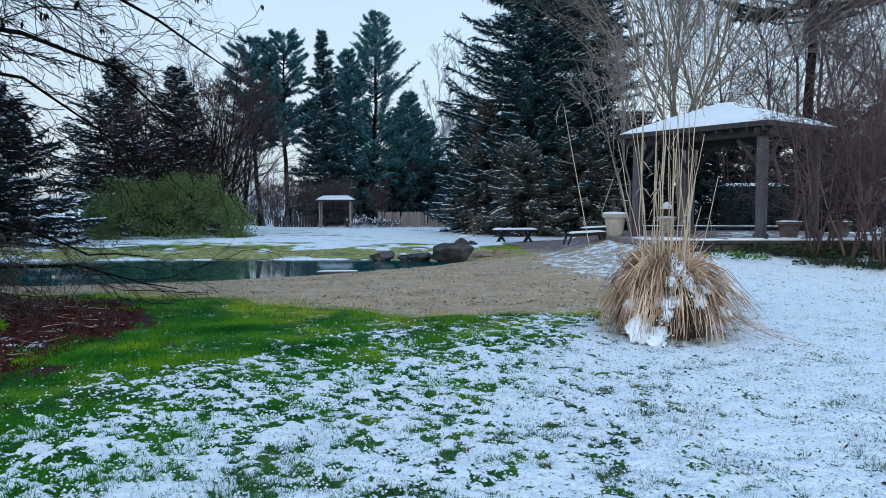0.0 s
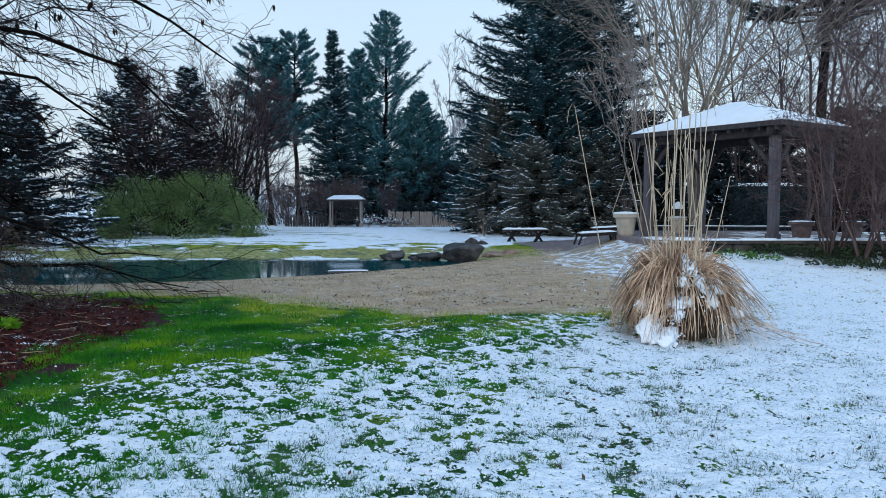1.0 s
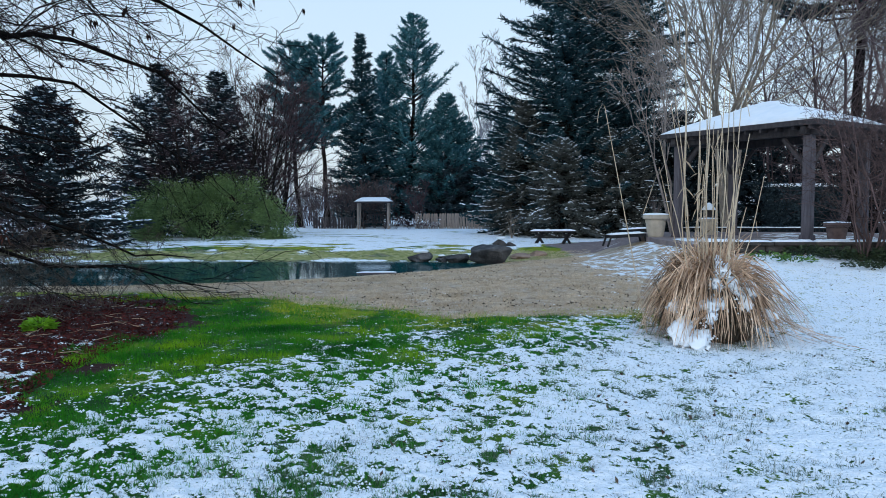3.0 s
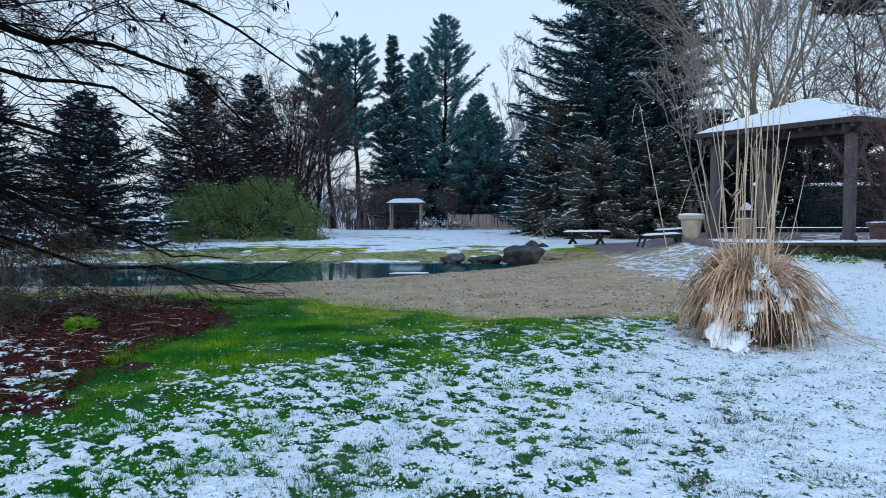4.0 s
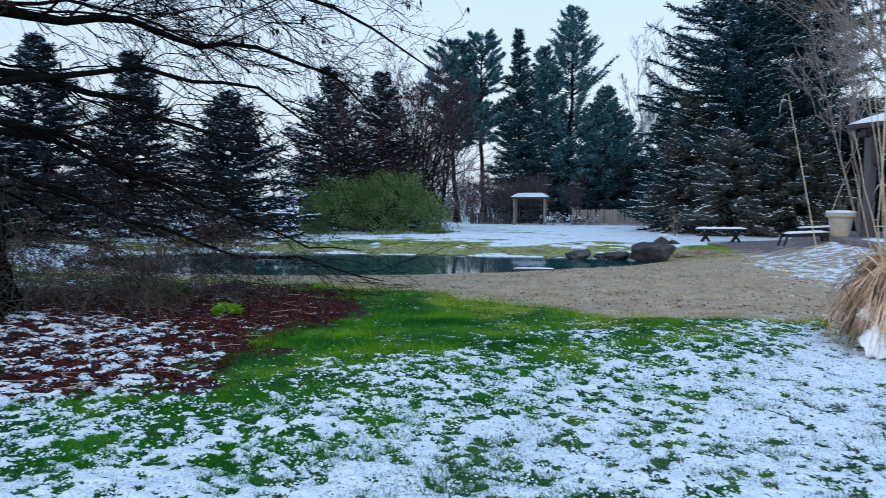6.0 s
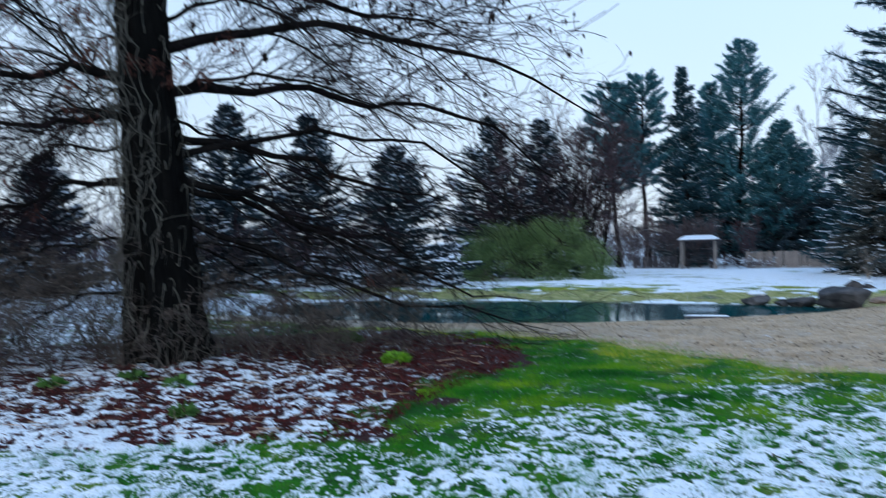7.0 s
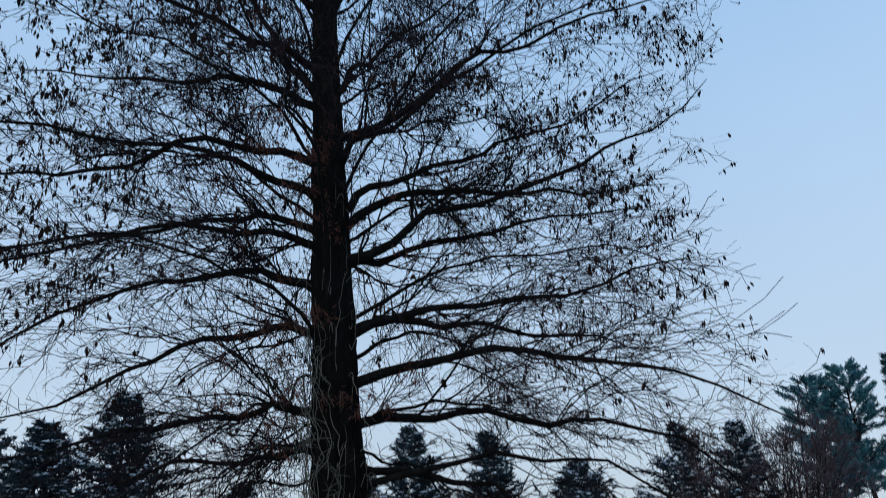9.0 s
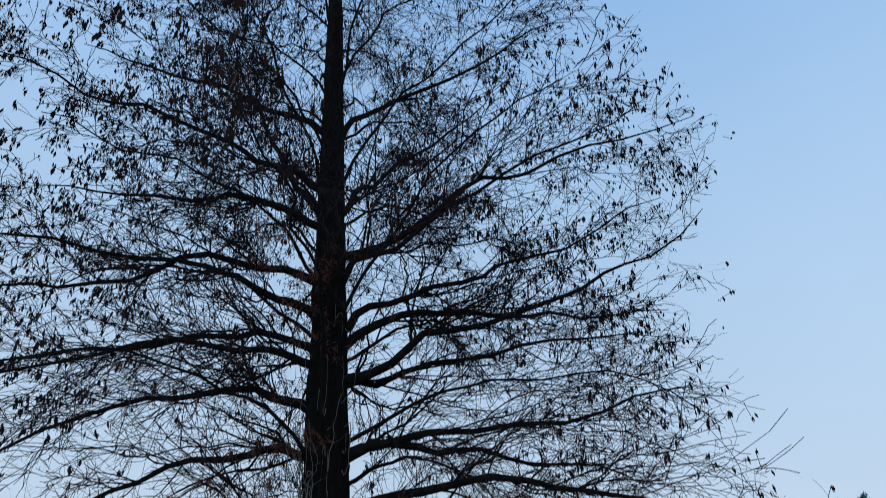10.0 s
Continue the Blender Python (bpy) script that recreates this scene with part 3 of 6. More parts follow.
tagged(new("snow_crumbs", shade(mesh_from("snow_crumbs", VB, [FB]), M_SNOW, True)), "small lumps of snow caught on the grass tips", "snow", kind="stuff")

x, y, r = scatter(26000, 0.3, 9.0, 62, 326)
x2, y2, r2 = scatter(5000, 0.3, 2.6, -34, 62)
x, y, r = np.concatenate([x, x2]), np.concatenate([y, y2]), np.concatenate([r, r2])
VB, FB = tri_blades(np.stack([x, y, ground_height(x, y) - 0.004], 1), up_dirs(len(x), 0.45), rng.uniform(0.02, 0.05, len(x)), 0.0016 + 0.0003 * r, rng)
tagged(new("snowy_grass", shade(mesh_from("snowy_grass", VB, [FB]), M_WETGRASS)), "dull wet grass tips poking through thin snow", "grass", kind="stuff")

x, y, r = scatter(150000, 9.5, 27, -16, 32)
keep = (sdf(BARE, x, y) < 0.3) & (y + (vnoise(x, y, 0.8, 11) - 0.5) * 0.9 > brown_line(x) - 0.3) & (sdf(POND, x, y) > 0.1)
x, y, r = x[keep], y[keep], r[keep]
n = len(x)
VB, FB = tri_blades(np.stack([x, y, ground_height(x, y) - 0.004], 1), up_dirs(n, 0.9), rng.uniform(0.02, 0.06, n), 0.003 + 0.0003 * r, rng)
tagged(new("dormant_grass", shade(mesh_from("dormant_grass", VB, [FB]), M_DRYGRASS)), "matted tan dormant grass beside the pond", "grass", kind="stuff")

# fallen leaves and dark tufts on the dormant grass
x, y, r = scatter(3000, 10, 24, -14, 28)
keep = (sdf(BARE, x, y) < 0.0) & (y > brown_line(x) + 0.2) & (sdf(POND, x, y) > 0.2) & (vnoise(x, y, 0.7, 31) > 0.45)
x, y = x[keep], y[keep]
n = len(x)
d = rng.normal(size=(n, 3))
d[:, 2] = np.abs(d[:, 2]) * 0.5
VB, FB = blades(np.stack([x, y, ground_height(x, y) + 0.01], 1), d, rng.uniform(0.03, 0.07, n), rng.uniform(0.008, 0.018, n), rng)
tagged(new("leaf_litter", shade(mesh_from("leaf_litter", VB, [FB]), M_SHOOT)), "scattered brown fallen leaves on the dormant grass", "leaves", kind="stuff")

x, y, r = scatter(2600, 4.0, 17.5, -34, 10)
keep = (snow_cover(x, y) > 0.7) & (rng.random(len(x)) < 0.12 + 0.8 * sstep(4.5, 8.5, x))
x, y = x[keep], y[keep]
n = len(x)
d = rng.normal(size=(n, 3))
d[:, 2] = np.abs(d[:, 2]) * 0.4
VB, FB = blades(np.stack([x, y, ground_height(x, y) + 0.022], 1), d, rng.uniform(0.025, 0.06, n), rng.uniform(0.006, 0.014, n), rng)
tagged(new("leaf_litter", shade(mesh_from("leaf_litter", VB, [FB]), M_SHOOT)), "dark bits of leaf and twig lying on the snow", "leaves", kind="stuff")

x, y, r = scatter(900, 5.5, 12.5, 22, 62)
keep = (sdf(MULCH, x, y) < -0.2) & (rng.random(len(x)) < 0.5)
x, y = x[keep], y[keep]
n = len(x)
d = rng.normal(size=(n, 1, 3)) * [1, 1, 0.12]
PS = np.stack([x, y, ground_height(x, y) + 0.035], 1)[:, None] + unit(d) * rng.uniform(0.08, 0.35, (n, 1, 1)) * np.linspace(0, 1, 4)[None, :, None] + np.cumsum(rng.normal(size=(n, 4, 3)) * [0.015, 0.015, 0.003], 1)
VB, FB = tubes(PS, np.broadcast_to(np.linspace(0.006, 0.003, 4), (n, 4)), 3)
tagged(new("fallen_twigs", shade(mesh_from("fallen_twigs", VB, [FB]), M_STRAW)), "pale broken twigs scattered on the mulch", "twigs", kind="stuff")

x, y, r = scatter(60000, 5.2, 14.5, 18, 70)
keep = (sdf(MULCH, x, y) < 0.1) & (snow_mask(x, y) < 0.6)
x, y = x[keep], y[keep]
n = len(x)
d = rng.normal(size=(n, 3))
d[:, 2] = np.abs(d[:, 2]) * 0.35
VB, FB = blades(np.stack([x, y, ground_height(x, y) + 0.008], 1), d, rng.uniform(0.03, 0.09, n), rng.uniform(0.006, 0.014, n), rng)
tagged(new("mulch_chips", shade(mesh_from("mulch_chips", VB, [FB]), M_MULCH)), "dark red shredded bark mulch under the tree", "mulch", kind="stuff")

# ---- the big dawn redwood ----
TB = np.array([-8.78, 7.35, 0.0])
SIGHT, ACROSS = np.array([-0.777, 0.629, 0.0]), np.array([0.629, 0.777, 0.0])
UP = np.array([0, 0, 1.0])
# limbs that leave to one side: height at the trunk, then reach and height at half way and at the end, and how far the end lies behind (+) or before (-) the trunk
LIMBS_A = [
    (10.0, 0.9, 11.2, 3.6, 15.0, 0.6), (8.1, 1.3, 9.7, 6.3, 13.4, -0.5), (7.6, 1.9, 8.8, 6.8, 11.7, 0.5), (6.7, 2.9, 7.9, 7.1, 10.2, -0.5), (6.2, 1.5, 7.1, 6.5, 8.3, 0.8),
    (5.4, 2.4, 5.8, 6.2, 6.7, -0.3), (5.2, 2.0, 5.7, 5.9, 5.5, 1.0), (4.5, 3.0, 4.9, 6.9, 3.9, -0.6), (3.9, 3.1, 4.1, 6.9, 3.0, 0.3), (2.9, 2.6, 3.3, 5.8, 2.3, -0.3), (11.8, 1.9, 13.9, 5.8, 17.0, 0.2), (9.0, 2.6, 10.6, 6.9, 12.6, -0.8), (7.2, 2.8, 8.4, 7.2, 9.4, 0.9),
]
LIMBS_B = [
    (9.7, -2.1, 10.5, -5.4, 10.8, 0.3), (9.9, -1.3, 11.5, -2.3, 13.8, -0.5), (8.5, -2.8, 8.9, -5.8, 8.0, 0.5), (7.6, -2.1, 8.5, -5.3, 8.1, -0.7), (7.0, -1.8, 7.5, -5.2, 7.2, 0.6), (6.8, -1.7, 6.9, -4.6, 5.9, -0.6),
    (5.5, -1.8, 5.3, -4.4, 4.3, 0.5), (4.1, -1.7, 4.1, -4.0, 3.4, -0.5), (3.4, -1.4, 3.5, -3.4, 3.1, 0.7), (2.6, -1.3, 2.5, -3.0, 1.9, -0.4), (12.2, -2.2, 13.0, -5.2, 14.2, 0.2), (6.0, -2.2, 6.3, -5.0, 5.0, 0.8), (10.6, -2.4, 11.6, -6.2, 12.4, -0.6),
]
LIMBS_C = [
    (2.9, 2.6, 1.8, 5.7, 0.75, 0.2), (2.3, 2.3, 1.3, 5.6, 0.45, -0.5), (2.7, 2.4, 2.2, 4.4, 1.4, 0.9), (3.4, 2.2, 2.9, 4.2, 2.2, -0.4),
]


def trunk_at(h):
    h = np.asarray(h, float)[..., None]
    return TB + UP * h + ACROSS * (0.16 - 0.056 * h)


def trunk_radius(h):
    h = np.asarray(h, float)
    return 0.385 * np.clip(1 - h / 24.5, 0, 1) + 0.17 * np.exp(-h / 1.4) + 0.03


def redwood():
    rng = np.random.default_rng(3)
    tree = thing("dawn_redwood", pose(0, 0, 0), "large leafless dawn redwood with drooping limbs and hanging catkins", "tree")
    # fluted trunk
    hs = np.concatenate([np.linspace(-0.15, 6, 70), np.linspace(6.2, 24, 90)])
    sides = 42
    a = np.arange(sides) * 2 * np.pi / sides
    H, A = np.meshgrid(hs, a, indexing="ij")
    flute = 1 + (0.16 * np.exp(-H / 2.5) + 0.05) * np.cos(A * 7 + np.sin(H * 0.6) * 0.8) + 0.05 * np.cos(A * 13 + H) + (vnoise(A * 2.2, H, 0.5, 4) - 0.5) * 0.16 + (vnoise(A * 4.4, H, 0.16, 5) - 0.5) * 0.10
    R = trunk_radius(np.maximum(H, 0)) * flute
    C = trunk_at(H)
    V = C + np.stack([np.cos(A) * R, np.sin(A) * R, 0 * R], -1)
    i = np.arange(len(hs) - 1)[:, None] * sides
    j = np.arange(sides)[None]
    F = np.stack([i + j, i + (j + 1) % sides, i + sides + (j + 1) % sides, i + sides + j], -1).reshape(-1, 4)
    piece("trunk", shade(mesh_from("trunk", V.reshape(-1, 3), [F]), M_BARK, True), tree, "fluted shaggy trunk, darkened to a silhouette")
    # limbs
    paths, rads_ = [], []
    k = 16
    u = np.linspace(0, 1, k)

    def limb(h0, p1, p2, r0):
        p0 = trunk_at(h0)
        c = 2 * p1 - 0.5 * (p0 + p2)
        w = u[:, None]
        P = p0 * (1 - w) ** 2 + 2 * c * w * (1 - w) + p2 * w ** 2
        ln = np.linalg.norm(p2 - p0)
        for fq in (1.3, 2.6, 4.3):
            P = P + np.sin(w * fq * 2 * np.pi + rng.uniform(0, 6.28, 3)) * ln * 0.017 / fq ** 0.6 * np.minimum(1, w * 2.5)
        P = P + np.cumsum(rng.normal(size=(k, 3)) * 0.03, 0) * (w > 0.1)
        paths.append(P)
        rads_.append(r0 * (0.7 * (1 - u) ** 0.75 + 0.3 * (1 - u) ** 4) + 0.007)

    for h0, u1, h1, u2, h2, back in LIMBS_A + LIMBS_B + LIMBS_C:
        o = trunk_at(h0) - UP * h0
        limb(h0, o + ACROSS * u1 + UP * (h1 + 0.10) + SIGHT * back * 0.4, o + ACROSS * u2 * (1.25 if u2 < 0 and h0 < 9 else 1.04) + UP * (h2 + 0.05 * (h2 - h0)) + SIGHT * back * 1.6, (0.122 - 0.0032 * h0) * np.interp(h0, [1.5, 2.9, 3.9, 5.0], [0.28, 0.55, 0.80, 1.0]))
    # the rest of the crown, all round the trunk
    for i in range(48):
        h0 = 3.4 + 18.5 * (i + rng.random()) / 48
        phi = i * 2.399 + rng.normal(0, 0.3)
        if h0 < 4.5 and np.cos(phi - np.pi * 1.5) > 0.35:
            phi += np.pi
        reach = np.interp(h0, [1.5, 4, 8, 12, 15, 18, 21], [4.4, 6.3, 6.8, 6.2, 5.4, 4.2, 2.2]) * rng.uniform(0.6, 1.05)
        rise = np.interp(h0, [1.5, 4, 7, 10, 17], [-0.26, -0.08, 0.2, 0.42, 0.7]) + rng.normal(0, 0.08)
        d = ACROSS * np.cos(phi) + SIGHT * np.sin(phi)
        reach *= 1 - 0.22 * max(-np.cos(phi), 0) * (h0 > 10)
        o = trunk_at(h0)
        limb(h0, o + d * reach * 0.42 + UP * reach * (rise * 0.5 + 0.17), o + d * reach + UP * reach * rise, 0.043 - 0.0012 * h0)
    # low boughs that sweep down to the bed on the pond side
    for i in range(8):
        h0 = 1.2 + 2.9 * rng.random()
        phi = radians(rng.uniform(2, 105))
        reach = rng.uniform(2.2, 5.4)
        d = ACROSS * np.cos(phi) + SIGHT * np.sin(phi)
        o = trunk_at(h0)
        end = max(0.25 + 0.7 * rng.random(), h0 - reach * 0.42) - h0
        limb(h0, o + d * reach * 0.5 + UP * (end * 0.35 + 0.12), o + d * reach + UP * end, 0.024)
    for i in range(8):
        h0 = 1.0 + 3.4 * rng.random()
        phi = radians(rng.uniform(110, 215))
        reach = rng.uniform(1.8, 4.2)
        d = ACROSS * np.cos(phi) + SIGHT * np.sin(phi)
        o = trunk_at(h0)
        end = max(0.3 + 0.5 * rng.random(), h0 - reach * 0.4) - h0
        limb(h0, o + d * reach * 0.5 + UP * (end * 0.3 + 0.15), o + d * reach + UP * end, 0.022)
    P, R = np.array(paths), np.array(rads_)
    for i in range(len(P)):
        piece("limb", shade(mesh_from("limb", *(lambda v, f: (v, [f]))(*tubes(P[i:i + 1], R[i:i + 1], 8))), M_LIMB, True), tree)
    # boughs of the upper crown reach up and out, those of the lower crown trail along their limb and hang
    lower = P[:, 8, 2] < 7.4
    nu, nl = 20, 21
    Q1, S1 = grow(rng, P[~lower], R[~lower], nu, 0.34, 40, k=8, t0=0.22, t1=1.0, flat=0.45, sag=0.02, lift=0.10, thin=0.36, wig=0.26, taper=0.6, tip=0.35)
    Q2, S2 = grow(rng, P[lower], R[lower], nl, 0.40, 32, k=8, t0=0.16, t1=1.0, flat=0.40, sag=0.14, lift=0.05, thin=0.30, wig=0.22, taper=0.6, tip=0.35)
    low = np.repeat(P[lower][:, -1, 2] < 2.6, nl) & (rng.random(len(Q2)) < 0.3)
    Q2, S2 = Q2[~low], S2[~low]
    T1, U1 = grow(rng, Q1, S1, 12, 0.42, 42, k=5, t0=0.08, t1=1.0, flat=0.25, sag=0.06, lift=0.04, thin=0.55, wig=0.30, taper=0.6)
    T3, U3 = grow(rng, Q2, S2, 10, 0.46, 30, k=5, t0=0.05, t1=1.0, flat=0.2, sag=-0.06, lift=0.0, thin=0.55, wig=0.24, taper=0.6)
    T, TR = np.concatenate([T1, T3]), np.concatenate([U1, U3])
    airy = (T[:, 0, 2] > 3.6) | (rng.random(len(T)) < np.where(T[:, 0, 2] < 1.3, 0.8, 0.55))
    T, TR = T[airy], TR[airy]
    T2, TR2 = grow(rng, T, TR, 3, 0.50, 40, k=3, t0=0.1, t1=1.0, flat=0.15, sag=0.10, thin=0.75, wig=0.26)
    Q, S = np.concatenate([Q1, Q2]), np.concatenate([S1, S2])

    def inside(X):
        return np.linalg.norm((X[:, -1] - trunk_at(X[:, -1, 2]))[:, :2], axis=1) < np.interp(X[:, -1, 2], [2, 3.5, 5, 6, 7.5, 9, 12, 14, 16, 18, 22], [8.0, 8.0, 7.2, 6.8, 7.3, 7.8, 7.8, 7.3, 6.5, 5.6, 3.0])

    k0, k1, k2 = inside(Q), inside(T), inside(T2)
    Q, S, T, TR, T2, TR2 = Q[k0], S[k0], T[k1], TR[k1], T2[k2], TR2[k2]
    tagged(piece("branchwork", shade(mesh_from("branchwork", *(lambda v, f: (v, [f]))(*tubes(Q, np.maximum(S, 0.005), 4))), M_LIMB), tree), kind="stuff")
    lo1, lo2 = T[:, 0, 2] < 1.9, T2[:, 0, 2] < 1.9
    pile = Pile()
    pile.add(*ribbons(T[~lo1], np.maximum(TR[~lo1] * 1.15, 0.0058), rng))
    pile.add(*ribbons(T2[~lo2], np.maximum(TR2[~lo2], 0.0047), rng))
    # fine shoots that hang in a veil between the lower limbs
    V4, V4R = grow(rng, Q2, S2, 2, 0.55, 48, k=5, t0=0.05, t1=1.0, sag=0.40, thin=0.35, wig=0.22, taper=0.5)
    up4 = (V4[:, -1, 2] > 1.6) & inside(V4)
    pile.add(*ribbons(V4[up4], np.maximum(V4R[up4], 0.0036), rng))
    tagged(piece("crown", shade(pile.mesh("crown"), M_TWIG), tree, "fine reddish brown bare twigs, darkened to a silhouette"), kind="stuff")
    pile = Pile()
    pile.add(*ribbons(T[lo1], np.maximum(TR[lo1], 0.0036), rng))
    pile.add(*ribbons(T2[lo2], np.maximum(TR2[lo2], 0.0028), rng))
    tagged(piece("deadwood", shade(pile.mesh("deadwood"), M_LICHEN), tree, "grey lichened dead twigs low on the tree"), kind="stuff")
    # hanging catkins, thickest in the upper crown and at the rim
    ends = np.concatenate([T[:, -1], T2[:, -1]])
    out = np.linalg.norm((ends - trunk_at(ends[:, 2]))[:, :2], axis=1)
    w = sstep(3.2, 6.5, ends[:, 2]) * (0.13 + 0.20 * sstep(6.5, 12, ends[:, 2])) * (0.45 + 1.0 * sstep(2.0, 6.0, out)) + 0.004
    # clusters hang together, with gaps between
    w = w * (0.4 + 0.9 * sstep(0.35, 0.65, vnoise(ends[:, 0] + 0.7 * ends[:, 2], ends[:, 1] - 0.5 * ends[:, 2], 0.9, 71)))
    ends = ends[rng.random(len(ends)) < w]
    ends = np.concatenate([ends, ends[rng.random(len(ends)) < 0.5] + rng.normal(size=3) * 0.02])
    n = len(ends)
    down = rng.normal(size=(n, 3)) * 0.16
    down[:, 2] = -1
    size = rng.uniform(0.08, 0.16, n)
    pile = Pile()
    for turn in range(2):
        pile.add(*blades(ends + rng.normal(size=(n, 3)) * 0.02, down + 0.04 * turn, size, size * rng.uniform(0.13, 0.20, n), rng))
    tagged(piece("catkin_cover", shade(pile.mesh("catkin_cover"), M_CATKIN), tree, "small dark hanging catkins"), kind="stuff")
    # a few withered russet sprays left in the crown and along the trunk
    sel = T[rng.random(len(T)) < 0.006][:, 2]
    nb = 46
    hb = rng.uniform(3.6, 9.5, nb)
    pb = trunk_at(hb) + ACROSS * (rng.normal(-0.7, 0.8, nb))[:, None] - SIGHT * rng.uniform(0.1, 0.9, (nb, 1))
    sel = np.concatenate([sel, np.repeat(pb, 4, axis=0) + rng.normal(size=(nb * 4, 3)) * [0.16, 0.16, 0.07]])
    b = np.repeat(sel, 16, axis=0) + rng.normal(size=(len(sel) * 16, 3)) * 0.05
    d = rng.normal(size=b.shape)
    d[:, 2] -= 1.2
    VB, FB = blades(b, d, rng.uniform(0.06, 0.16, len(b)), 0.010, rng)
    tagged(piece("withered_sprays", shade(mesh_from("withered_sprays", VB, [FB]), M_RUST), tree, "withered russet needle sprays"), kind="stuff")
    # vine-like shoots up the trunk and rising from its foot
    n = 170
    h = 0.1 + 8.0 * rng.random(n) ** 1.6
    ang = rng.uniform(0, 2 * np.pi, n)
    rr = trunk_radius(h) * 1.02
    b = trunk_at(h) + np.stack([np.cos(ang) * rr, np.sin(ang) * rr, 0 * h], 1)
    q = np.linspace(0, 1, 6)[None, :, None]
    ln = rng.uniform(0.4, 1.3, n)[:, None, None]
    out = np.stack([np.cos(ang), np.sin(ang), 0 * h], 1)[:, None] * 0.28
    P4 = b[:, None] + ln * (out * q * (1.6 - q) + UP * (0.5 * q - 0.9 * q ** 2) * rng.choice([-1.6, 1.0, 1.6], n)[:, None, None]) + np.cumsum(rng.normal(size=(n, 6, 3)) * 0.018, 1) * ln
    # long stems that wander up the bark and hang away from it
    nv, kv = 84, 14
    hv = rng.uniform(-0.05, 5.2, nv)
    av = radians(232) + rng.normal(0, 1.0, nv)
    qv = np.linspace(0, 1, kv)[None]
    hh = np.maximum(hv[:, None] + rng.uniform(0.7, 2.4, nv)[:, None] * qv * rng.choice([1, 1, -0.6], nv)[:, None], 0.02)
    aa = av[:, None] + np.cumsum(rng.normal(size=(nv, kv)) * 0.075, 1)
    off = 0.02 + rng.choice([0.05, 0.25, 0.8], nv)[:, None] * qv ** 1.5 + np.abs(np.cumsum(rng.normal(size=(nv, kv)) * 0.012, 1))
    rv = trunk_radius(hh) * 1.06 + off
    PV = trunk_at(hh) + np.stack([np.cos(aa) * rv, np.sin(aa) * rv, 0 * rv], -1)
    RV = np.broadcast_to(np.linspace(0.010, 0.004, kv), (nv, kv))
    SV, SR = grow(rng, PV, RV, 5, 0.3, 50, k=5, t0=0.2, sag=0.25, thin=0.6, wig=0.2)
    pile = Pile()
    pile.add(*tubes(P4, np.broadcast_to(np.linspace(0.008, 0.003, 6), (n, 6)), 4))
    pile.add(*tubes(PV, RV, 4))
    pile.add(*tubes(SV, SR, 3))
    tagged(piece("trunk_growth", shade(pile.mesh("trunk_growth"), M_VINE), tree, "thin grey-brown shoots hanging on the trunk"), kind="stuff")
    return tree


redwood()


